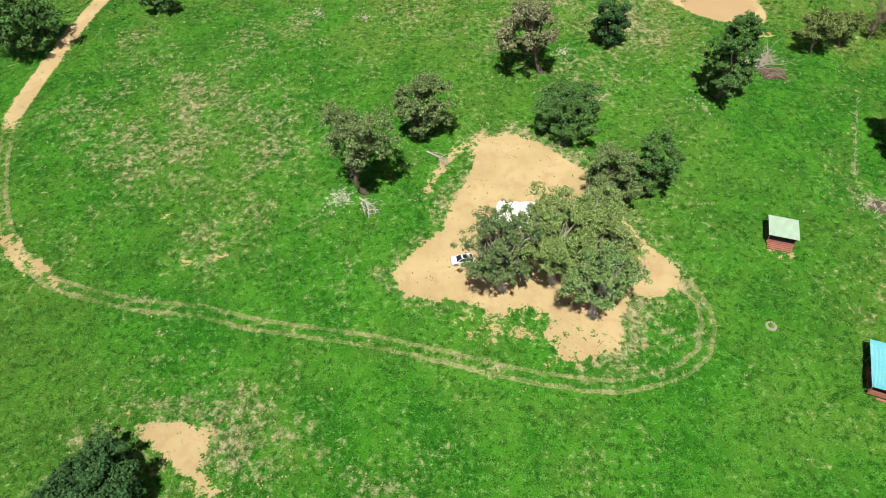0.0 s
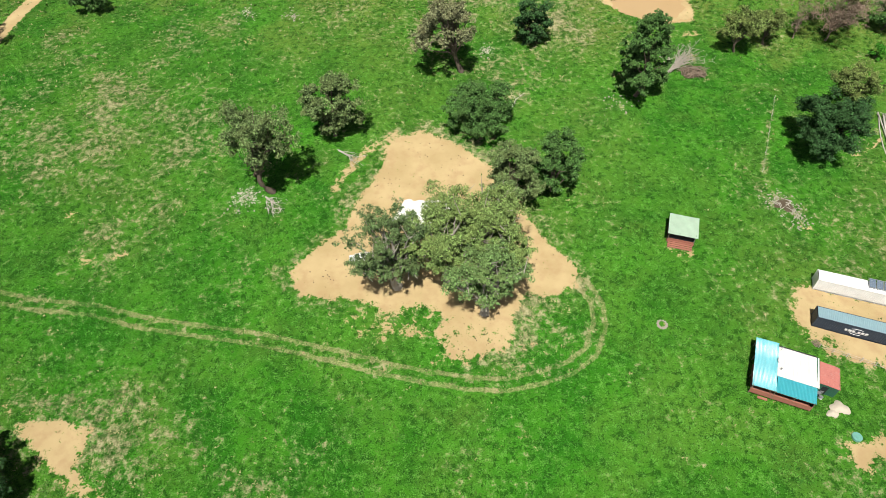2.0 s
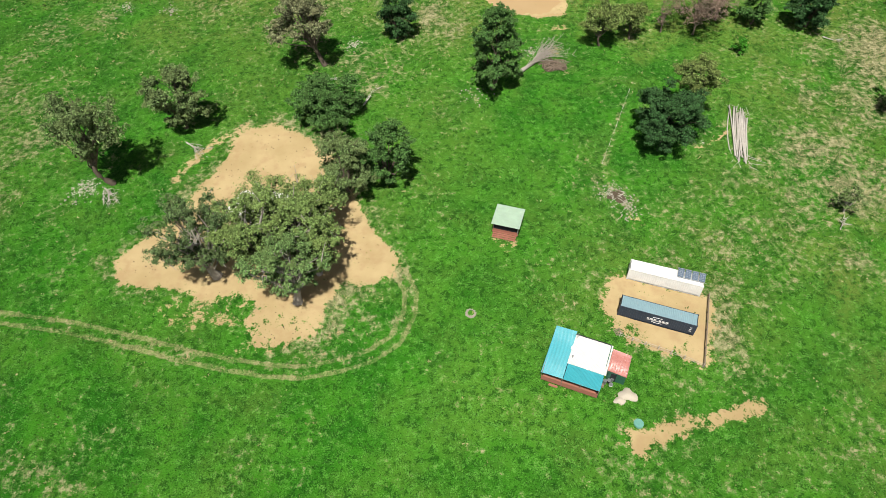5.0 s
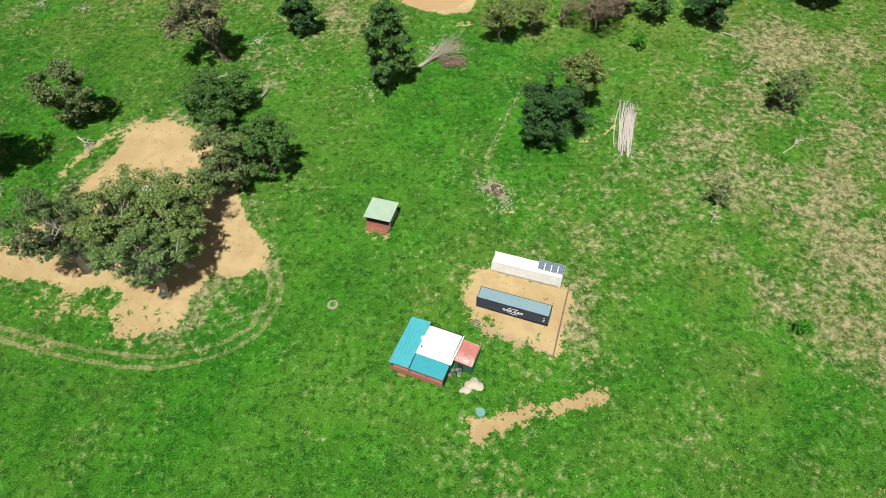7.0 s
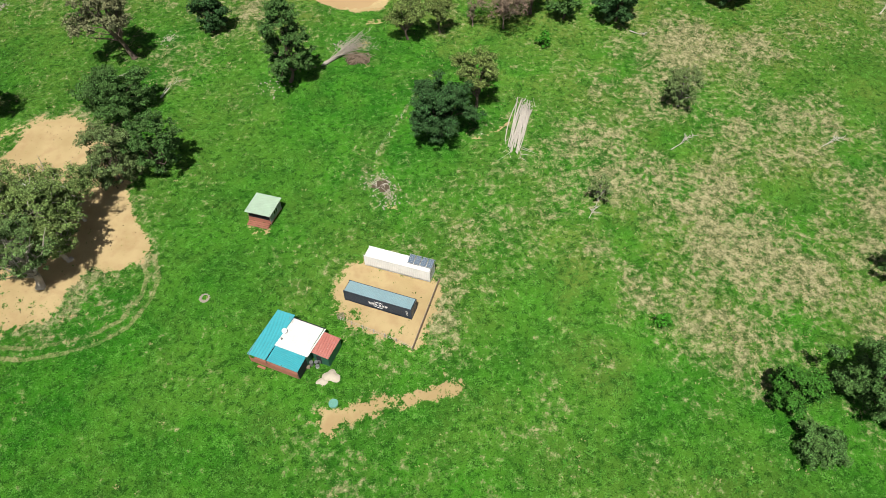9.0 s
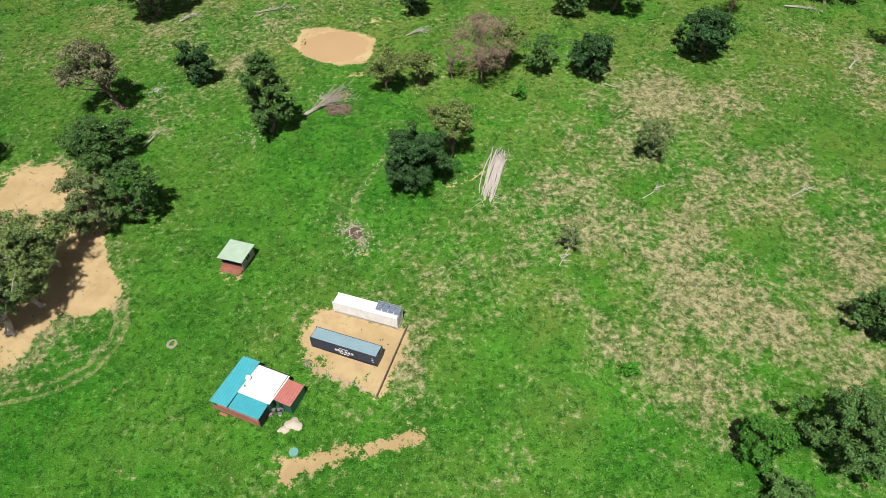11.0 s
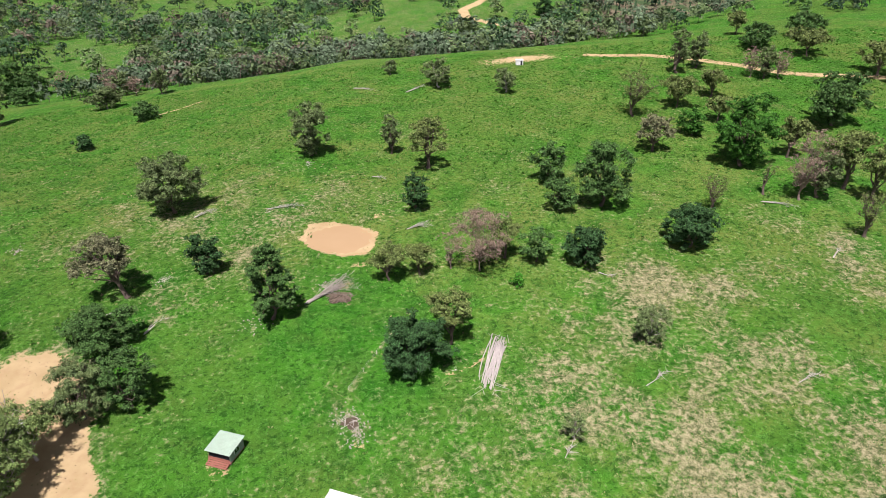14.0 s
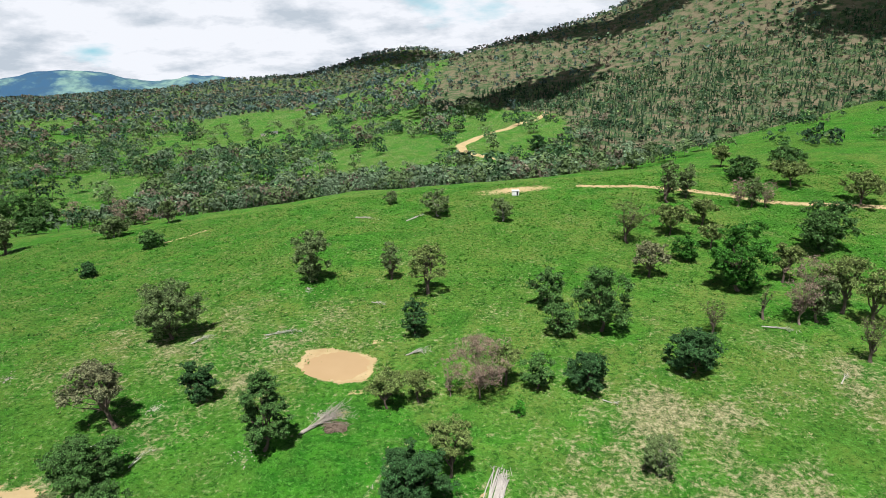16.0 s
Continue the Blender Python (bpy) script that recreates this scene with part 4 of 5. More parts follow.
mound("sand_heap", 77.6, 45.0, 1.35, 0.55, TARP, "pale heap of sand half under a tarpaulin", "heap", 3, (1.15, 0.8), -10)
mound("tarpaulin", 76.3, 44.2, 0.95, 0.35, TARP, "crumpled grey-white tarpaulin lying on grass", "tarpaulin", 5, (1.0, 0.75), 15)
lid = thing("tank_cover", at(78.4, 40.5), "round aqua plastic tank cover set in soil", "tank cover")
part("cover", rod((0, 0, -0.1), (0, 0, 0.28), 0.72, 0.72, 20), AQUA, lid)
part("cap", rod((0, 0, 0.28), (0, 0, 0.36), 0.28, 0.26, 14), AQUA, lid)
for k, (dx, dy, hh, mat) in enumerate(((0, 0, 0.9, STEEL), (0.7, 0.2, 0.6, DARK_WALL), (1.25, 0.5, 0.75, STEEL), (-0.5, -0.45, 0.45, TIMBER), (0.95, -0.35, 0.4, LOGO))):
    d = thing("drum" if k != 3 else "crate", at(74.3 + dx, 46.9 + dy), "used grey drum beside the house wall" if k != 3 else "old timber crate beside the house", "drum" if k != 3 else "crate")
    if k == 3:
        part("crate_body", box((0.6, 0.5, hh), (0, 0, 0), bevel=0.02), mat, d)
        for zz in (0.08, 0.25):
            part("slat", box((0.64, 0.54, 0.08), (0, 0, zz)), mat, d)
    else:
        part("drum_body", rod((0, 0, 0), (0, 0, hh), 0.29, 0.29, 14), mat, d)
        part("rim", rod((0, 0, hh - 0.05), (0, 0, hh + 0.01), 0.31, 0.31, 14), STEEL, d)

slab = thing("concrete_slab", pose(8.6, 81.7, float(land(13, 85)) + 0.0, 0, 0, -20.5), "white concrete slab poured on bare soil", "slab")
part("slab_body", box((10.0, 8.2, 0.45), (5.0, 4.1, -0.25), bevel=0.03), CONCRETE, slab)
part("slab_edge", box((10.1, 0.06, 0.40), (5.0, -0.04, -0.24)), TIMBER, slab)

pit = thing("fire_pit", at(54.2, 59.7), "round fire pit ringed with pale stones", "fire pit")
rng = np.random.default_rng(4)
for k in range(11):
    q = k * 2 * math.pi / 11
    st = heap(0.24 + 0.06 * rng.random(), 0.26, k + 20, 0.3, 4, 8)
    o = part("stone", st, STONE, pit)
    o.matrix_local = pose(0.72 * math.cos(q), 0.72 * math.sin(q), 0.0, 0, 0, 57 * k)


def car():
    c = thing("car", at(3.5, 73.0, 0.0, 8.0) @ pose(0, 0, 0.0), "white hatchback car parked on bare soil", "car")
    prof = [(-2.1, 0.30), (-2.12, 0.62), (-2.02, 0.80), (-1.15, 0.93), (1.75, 0.98), (2.05, 0.86), (2.1, 0.55), (2.08, 0.30)]
    bm = bmesh.new()
    rings = []
    for yy, k in ((-0.84, 0.93), (-0.78, 1.0), (0.78, 1.0), (0.84, 0.93)):
        rings.append([bm.verts.new((px * (0.985 if k < 1 else 1), yy, 0.30 + (pz - 0.30) * k)) for px, pz in prof])
    for a, b in zip(rings[:-1], rings[1:]):
        for i in range(len(prof)):
            j = (i + 1) % len(prof)
            bm.faces.new((a[i], a[j], b[j], b[i]))
    bm.faces.new(rings[0])
    bm.faces.new(rings[-1][::-1])
    body = part("body", bm, CARPAINT, c)
    bm = bmesh.new()
    low = [bm.verts.new(p) for p in ((-1.10, -0.74, 0.93), (1.80, -0.74, 0.98), (1.80, 0.74, 0.98), (-1.10, 0.74, 0.93))]
    top = [bm.verts.new(p) for p in ((-0.30, -0.58, 1.43), (1.30, -0.60, 1.45), (1.30, 0.60, 1.45), (-0.30, 0.58, 1.43))]
    for i in range(4):
        bm.faces.new((low[i], low[(i + 1) % 4], top[(i + 1) % 4], top[i]))
    bm.faces.new(top)
    cabin_glass = part("windows", bm, GLASS, c, "dark tinted windows")
    roof = part("roof", box((1.55, 1.16, 0.05), (0.52, 0, 1.43), bevel=0.02), CARPAINT, c)
    part("sunroof", box((0.7, 0.9, 0.012), (0.35, 0, 1.482)), GLASS, roof)
    for sgn in (-1, 1):
        for a, b in (((-1.08, 0.735, 0.94), (-0.30, 0.585, 1.44)), ((0.45, 0.755, 0.96), (0.45, 0.60, 1.45)), ((1.78, 0.735, 0.99), (1.30, 0.60, 1.46))):
            part("pillar", rod((a[0], sgn * a[1], a[2]), (b[0], sgn * b[1], b[2]), 0.045), CARPAINT, c)
        part("mirror", box((0.16, 0.16, 0.12), (-0.85, sgn * 0.92, 0.95), bevel=0.02), CARPAINT, c)
        part("headlight", box((0.12, 0.36, 0.13), (-2.06, sgn * 0.58, 0.66), bevel=0.02), STEEL, c)
        part("tail_light", box((0.08, 0.22, 0.26), (2.06, sgn * 0.66, 0.66), bevel=0.02), RED_ROOF, c)
        for px in (-1.32, 1.28):
            w = part("wheel", rod((px, sgn * 0.62, 0.31), (px, sgn * 0.86, 0.31), 0.31, 0.31, 16), RUBBER, c)
            part("rim", rod((px, sgn * 0.80, 0.31), (px, sgn * 0.87, 0.31), 0.20, 0.20, 12), ALU, w)
    part("bumper", box((0.10, 1.5, 0.16), (-2.08, 0, 0.34), bevel=0.03), DARK_WALL, c)
    part("number_plate", box((0.02, 0.40, 0.10), (2.12, 0, 0.58)), LOGO, c)
    return c


car()

tank = thing("pump_shed", at(136.5, 319.5), "small white pump shed on the crest", "shed")
part("wall", box((3.6, 3.0, 2.4), (0, 0, -0.1), bevel=0.02), CREAM, tank)
rf = part("roof", corrugated(4.1, 3.5, 0.25), WHITE_ROOF, tank)
rf.matrix_local = pose(-2.05, -1.75, 2.52)
part("door", box((0.9, 0.05, 2.0), (0.9, -1.52, 0)), DARK_WALL, tank)
for sx, sy, w, d in ((-227, 1182, 14, 9), (-202, 1200, 10, 7), (-243, 1166, 8, 6)):
    b = thing("farm_building", at(sx, sy, 0, 12), "distant pale farm building among valley trees", "farm building", "buildings of the valley farm")
    part("wall", box((w, d, 3.2), (0, 0, -0.3)), TARP, b)
    for sgn in (-1, 1):
        part("roof", box((w + 0.8, d * 0.56, 0.12), (0, sgn * d * 0.26, 3.6), (-sgn * 20, 0, 0)), STEEL, b)
    part("door", box((1.1, 0.06, 2.1), (0, -d / 2 - 0.02, 0)), DARK_WALL, b)

# ---- trees ----
def unit(rng, n):
    v = rng.normal(size=(n, 3))
    return v / np.linalg.norm(v, axis=1)[:, None]


def leaf_arrays(rng, centres, outward, length, wide=0.5, pointed=False):
    """Leaf sprays, roughly facing outward: one rhombus each, or one pointed triangle."""
    n = len(centres)
    nrm = outward + 0.6 * unit(rng, n) + np.array([0, 0, 0.2])
    nrm /= np.linalg.norm(nrm, axis=1)[:, None]
    t = np.cross(nrm, unit(rng, n))
    t /= np.linalg.norm(t, axis=1)[:, None] + 1e-9
    b = np.cross(nrm, t)
    s = (length * (0.6 + 0.8 * rng.random(n)))[:, None]
    if pointed:
        v = np.stack([centres - t * s * 0.5 - b * s * wide * 0.6, centres - t * s * 0.5 + b * s * wide * 0.6, centres + t * s * 0.55], 1)
        return v.reshape(-1, 3), np.arange(n * 3).reshape(n, 3)
    v = np.stack([centres - t * s * 0.5, centres + b * s * wide * 0.5 + nrm * s * 0.06, centres + t * s * 0.5, centres - b * s * wide * 0.5 + nrm * s * 0.06], 1)
    f = np.arange(n * 4).reshape(n, 4)
    return v.reshape(-1, 3), f


STYLES = {
    # crown's foot as part of height, number of clumps, leaf density, trunk width, leaves, hollow of a lump
    "olive": dict(low=0.38, clumps=22, fill=0.62, trunk=0.026, leaf="olive", gap=0.62, bark=BARK),
    "umbrella": dict(low=0.42, clumps=30, fill=0.70, trunk=0.028, leaf="brown", gap=0.45, bark=BARK, dome=1),
    "gum": dict(low=0.26, clumps=25, fill=0.60, trunk=0.040, leaf="gum", gap=0.35, bark=BARK_PALE),
    "grey": dict(low=0.03, clumps=26, fill=0.85, trunk=0.026, leaf="grey", gap=0.60, bark=BARK),
    "dark": dict(low=0.02, clumps=28, fill=0.85, trunk=0.022, leaf="dark", gap=0.52, bark=BARK),
    "bright": dict(low=0.03, clumps=30, fill=0.85, trunk=0.024, leaf="bright", gap=0.50, bark=BARK),
    "dense": dict(low=-0.03, clumps=34, fill=0.95, trunk=0.024, leaf="dense", gap=0.42, bark=BARK),
    "cone": dict(low=-0.02, clumps=46, fill=1.25, trunk=0.018, leaf="dark", gap=0.45, bark=BARK),
    "sparse": dict(low=0.34, clumps=24, fill=0.30, trunk=0.020, leaf="olive", gap=0.55, bark=BARK_PALE),
    "greyb": dict(low=0.05, clumps=22, fill=0.75, trunk=0.03, leaf="grey", gap=0.55, bark=BARK_PALE),
    "bush": dict(low=0.0, clumps=16, fill=1.3, trunk=0.03, leaf="bush", gap=0.42, bark=BARK),
    "bare": dict(low=0.10, clumps=30, fill=0.42, trunk=0.013, leaf="bare", gap=0.45, bark=BARK_RED),
    "bare2": dict(low=0.30, clumps=20, fill=0.42, trunk=0.030, leaf="olive", gap=0.55, bark=BARK),
}
WORDS = {
    "olive": ("gum_tree", "olive-leaved gum tree with an open spreading crown in grass"),
    "umbrella": ("gum_tree", "thin brownish gum tree with a domed crown and bare trunk"),
    "gum": ("gum_tree", "spreading green gum tree with pale limbs on bare soil"),
    "grey": ("gum_tree", "grey-green gum tree with a dense rounded crown in grass"),
    "dark": ("gum_tree", "dark green leafy tree with a broken crown in grass"),
    "bright": ("gum_tree", "fresh green leafy tree with crown near the ground"),
    "dense": ("kurrajong_tree", "deep green rounded tree, leafy to the grass"),
    "cone": ("tall_tree", "tall dark green tree with a tapering leafy crown"),
    "sparse": ("gum_tree", "thin-leaved gum tree with pale bare limbs on soil"),
    "greyb": ("shrub", "small grey-green shrub with thin pale stems in grass"),
    "bush": ("bush", "small vivid green bush standing in dry grass"),
    "bare": ("dying_tree", "dying tree with reddish brown twigs and bare limbs"),
    "bare2": ("dying_tree", "thin half-bare tree with dark trunk in grass"),
}
tree_seed = [100]


def tree(x, y, h, r, style, lean=None, leaf=""):
    """One tree: a trunk with limbs, and a crown of leaf sprays gathered in lumps upon clumps."""
    tree_seed[0] += 1
    rng = np.random.default_rng(tree_seed[0])
    st = STYLES[style]
    name, words = WORDS[style]
    turn = float(rng.uniform(0, 360))
    ob = thing(name, at(x, y, -0.1, 0.0 if lean else turn), words, "shrub" if name in ("shrub", "bush") else "tree")
    low = st["low"] * h
    tilt = np.array([*(lean or (0, 0)), 0.0])
    dome = st.get("dome", 0)
    mid = np.array([0, 0, low if dome else (low + h) / 2]) + tilt
    rz = (h - low) if dome else (h - low) / 2
    # clump centres through the crown, more of them near its skin
    n = int(st["clumps"] * (1.7 if r > 3 else 1.0))
    dirs = unit(rng, n)
    dirs[:, 2] = np.abs(dirs[:, 2]) if dome else np.clip(dirs[:, 2] * 1.05 + 0.08, -1, 1)
    rad = 0.40 + 0.52 * rng.random(n) ** 0.6
    if dome:
        rad = 0.66 + 0.26 * rng.random(n)
    c = dirs * rad[:, None]
    if style == "cone":
        taper = 1.1 - 0.70 * np.clip((c[:, 2] + 0.6) / 1.6, 0, 1)
        c[:, :2] *= taper[:, None] * 1.25
    elif style in ("gum", "olive", "sparse", "bare", "bare2"):
        c[:, :2] *= np.where(c[:, 2:] < 0.1, 1 + 0.34 * (c[:, 2:] - 0.1), 1.0)
    wob = 1 + 0.22 * np.sin(3 * np.arctan2(c[:, 1], c[:, 0]) + rng.random() * 6) + 0.12 * rng.normal(size=n)
    c[:, :2] *= wob[:, None]
    c = c * np.array([r, r, rz]) + mid
    size = np.maximum(r * (0.21 + 0.15 * rng.random(n)), 0.5 if r < 3 else 0.9) * (0.8 if dome else 0.9 if style == "gum" else 1.0)
    # trunk, limbs to the clumps
    tr = max(0.07, st["trunk"] * h)
    fork = np.array([0.03 * h * rng.normal(), 0.03 * h * rng.normal(), max(low * (0.72 if dome else 0.95), 0.22 * h)]) + 0.5 * tilt
    ts = np.linspace(0, 1, 6)[:, None]
    bend = np.array([rng.normal(), rng.normal(), 0]) * 0.03 * h
    spine = ts * fork + np.sin(ts * 3.14) * bend
    pieces = [tube_arrays(spine, tr * np.array([1.5, 1.12, 1.0, 0.95, 0.9, 0.85]), 8)]
    twigs = style in ("sparse", "bare", "bare2", "greyb", "olive", "grey", "gum", "umbrella")
    for k in range(n):
        if k % (1 if style == "gum" else 2 if twigs else 3):
            continue
        start = spine[int(rng.integers(3, 6))]
        end = c[k]
        q = np.linspace(0, 1, 5)[:, None]
        arc = np.array([0, 0, 1]) * np.sin(q * 3.14) * 0.10 * h * rng.uniform(-0.3, 1) + 0.05 * h * np.sin(q * 6.28) * rng.normal(size=3) * 0.5
        pth = start + q * (end - start) + arc
        pieces.append(tube_arrays(pth, tr * rng.uniform(0.32, 0.6) * np.array([1.0, 0.75, 0.55, 0.36, 0.12]), 5))
        if twigs:
            for _ in range(10 if style.startswith("bare") else 3):
                s0 = pth[int(rng.integers(2, 5))]
                e0 = s0 + (unit(rng, 1)[0] + [0, 0, 0.5]) * size[k] * rng.uniform(0.7, 1.5)
                m0 = (s0 + e0) / 2 + unit(rng, 1)[0] * 0.12 * size[k]
                pieces.append(tube_arrays([s0, m0, e0], tr * np.array([0.16, 0.10, 0.03]) + 0.012, 3))
    v, f = join_arrays(pieces)
    part("trunk", np_mesh("trunk", v, f, True), st["bark"], ob)
    # leaves: each clump is a bunch of small lumps, each lump a ball of sprays
    far = math.hypot(x - 95, y + 5)
    length = min(0.95, max(0.25, 0.0022 * far)) * (0.8 if style in ("bush", "greyb") else 1.0)
    count = np.maximum(10, (st["fill"] * 12.5 * (size / length) ** 2).astype(int))
    if style.startswith("bare"):
        length *= 0.7
    lumps = 9
    cs, outs = [], []
    for k in range(n):
        w = unit(rng, lumps)
        w[:, 2] = np.where(w[:, 2] < -0.45, -w[:, 2], w[:, 2])
        knot = w * rng.uniform(0.55, 0.95, (lumps, 1)) * np.array([1.15, 1.15, 0.85])
        small = rng.uniform(0.26, 0.46, lumps)
        pick = rng.integers(0, lumps, count[k])
        u = unit(rng, count[k])
        u[:, 2] = np.where(u[:, 2] < -0.25, -u[:, 2] * 0.7, u[:, 2])
        shell = rng.uniform(st["gap"], 1.08, (count[k], 1))
        cs.append(c[k] + (knot[pick] + u * shell * small[pick][:, None]) * size[k])
        outs.append(0.65 * u + 0.45 * w[pick])
    lens = [np.full(len(a), length) for a in cs]
    if not style.startswith("bare"):
        # shaded leaves inside each clump
        for k in range(n):
            m = max(3, count[k] // 7)
            u = unit(rng, m)
            cs.append(c[k] + u * rng.random((m, 1)) ** 0.5 * 0.55 * size[k])
            outs.append(u)
            lens.append(np.full(m, length * 1.8))
    cs, outs, lens = np.concatenate(cs), np.concatenate(outs), np.concatenate(lens)
    keep = cs[:, 2] > 0.12
    v, f = leaf_arrays(rng, cs[keep], outs[keep], lens[keep], 0.75, True)
    part("crown", np_mesh("crown", v, f), LEAF[leaf or st["leaf"]], ob)
    return ob

tree(22.3, 125.9, 18.0, 7.0, "umbrella", (-3.6, 0.0))
tree(38.5, 136.2, 10.9, 4.4, "dense")
tree(60.3, 117.0, 20.1, 4.7, "cone")
tree(16.9, 170.9, 17.2, 9.0, "grey")
tree(-56.0, 253.3, 6.5, 3.9, "dense")
tree(25.8, 106.6, 9.3, 7.2, "dark")
tree(31.4, 86.6, 11.5, 5.8, "grey")
tree(39.2, 89.5, 14.3, 4.5, "dark")
tree(94.3, 99.5, 13.4, 6.3, "dense")
tree(101.8, 108.4, 12.0, 5.2, "olive")
tree(86.2, 132.5, 9.6, 4.9, "olive")
tree(93.9, 135.2, 8.6, 3.5, "olive")
tree(109.3, 136.8, 16.8, 7.6, "bare")
tree(101.8, 137.7, 12.0, 2.8, "bare")
tree(116.2, 142.7, 11.5, 4.3, "olive")
tree(124.2, 140.7, 9.6, 4.0, "dark")
tree(136.8, 139.2, 10.7, 5.0, "dense")
tree(133.3, 188.7, 12.8, 5.4, "dark")
tree(134.6, 167.9, 10.7, 4.7, "dark")
tree(147.5, 171.1, 20.9, 8.0, "dark")
tree(166.1, 146.7, 11.7, 6.6, "dense")
tree(179.7, 168.1, 11.0, 4.0, "bare2")
tree(91.2, 168.7, 12.2, 3.7, "dense")
tree(118.2, 129.7, 3.2, 2.2, "bush")
tree(145.5, 108.6, 9.1, 4.1, "greyb")
tree(124.5, 81.6, 5.7, 2.1, "greyb")
tree(131.1, 54.5, 2.5, 1.2, "bush")
tree(51.0, 213.3, 18.9, 7.7, "grey")
tree(80.2, 214.9, 14.7, 3.6, "grey")
tree(94.1, 200.5, 18.6, 6.8, "umbrella", (0.3, 0.0), "olive")
tree(147.2, 41.3, 8.2, 3.6, "bright")
tree(159.2, 42.0, 14.0, 6.0, "dark")
tree(174.6, 63.6, 7.7, 4.3, "dark")
tree(149.0, 33.9, 4.3, 3.6, "dark")
tree(-14.9, 89.4, 18.6, 6.6, "olive", None, "grey")
tree(-4.4, 104.9, 13.6, 5.7, "grey")
tree(-100.0, 137.3, 12.2, 8.6, "dark")
tree(-72.5, 154.2, 7.2, 4.3, "dark")
tree(-46.8, 31.2, 8.5, 7.0, "dense")
tree(175.7, 247.0, 18.2, 9.3, "bare2")
tree(174.0, 211.6, 14.2, 5.9, "umbrella", (0.1, 0.0))
tree(195.6, 254.3, 11.5, 7.2, "olive")
tree(212.8, 263.9, 11.5, 5.6, "olive")
tree(192.7, 225.8, 10.0, 4.5, "bright")
tree(206.5, 237.5, 9.9, 5.1, "olive")
tree(200.2, 198.1, 23.7, 9.5, "bright")
tree(248.2, 232.7, 19.7, 10.0, "dark")
tree(207.4, 294.4, 21.4, 4.9, "grey")
tree(217.9, 299.8, 16.2, 5.0, "grey")
tree(237.8, 286.0, 13.7, 4.5, "bare")
tree(243.9, 284.9, 14.5, 4.5, "grey")
tree(250.1, 283.0, 13.7, 3.7, "bare")
tree(293.5, 283.0, 15.5, 9.4, "umbrella", (0.1, 0.0), "olive")
tree(287.4, 341.0, 11.3, 8.1, "dark")
tree(255.0, 323.3, 13.5, 7.4, "dark")
tree(256.1, 351.5, 11.2, 6.4, "olive")
tree(236.4, 456.7, 14.3, 5.8, "grey")
tree(96.2, 293.3, 13.1, 6.8, "greyb")
tree(126.6, 279.4, 10.9, 4.7, "greyb")
tree(71.0, 320.0, 6.9, 3.3, "greyb")
tree(205.9, 738.0, 18.7, 9.3, "dense")
tree(208.4, 173.5, 22.6, 5.9, "bare")
tree(214.5, 175.1, 17.6, 4.7, "grey")
tree(199.0, 177.2, 11.8, 2.2, "bare2")
tree(225.0, 180.1, 18.7, 7.5, "olive")
tree(228.8, 170.7, 18.9, 6.3, "olive")
tree(216.3, 152.1, 13.5, 4.2, "bare2")
tree(218.9, 204.9, 13.8, 5.9, "olive")
tree(-143.9, 325.5, 23.2, 7.0, "grey")
tree(-173.6, 397.1, 10.4, 10.0, "dark")
tree(-86.2, 332.9, 11.0, 9.1, "greyb")
tree(-47.5, 295.5, 8.4, 5.6, "dark")
tree(274.6, 309.5, 11.9, 8.5, "olive")
tree(115.8, 622.9, 18.1, 10.0, "grey")
tree(10.2, 67.5, 17.0, 7.0, "gum", None, "deep")
tree(25.0, 62.0, 15.5, 6.0, "gum", None, "fresh")
tree(19.0, 69.0, 16.0, 7.5, "gum")
tree(18.8, 76.5, 13.0, 5.1, "sparse", None, "gum")
tree(25.0, 71.5, 14.0, 7.0, "gum")
tree(28.0, 68.0, 11.0, 5.4, "gum")
tree(-254.0, 497.0, 27.0, 16.0, "dark")
tree(-236.0, 503.0, 24.0, 12.0, "dark")
tree(-202.5, 484.6, 22.0, 8.0, "bare")
tree(-108.6, 383.7, 16.5, 7.0, "bare")
tree(-97.0, 378.0, 14.0, 6.0, "grey")
tree(-86.1, 367.9, 12.0, 5.0, "bare")
tree(-64.8, 356.1, 14.0, 5.0, "grey")
tree(27.5, 77.0, 11.5, 5.2, "sparse", None, "gum")

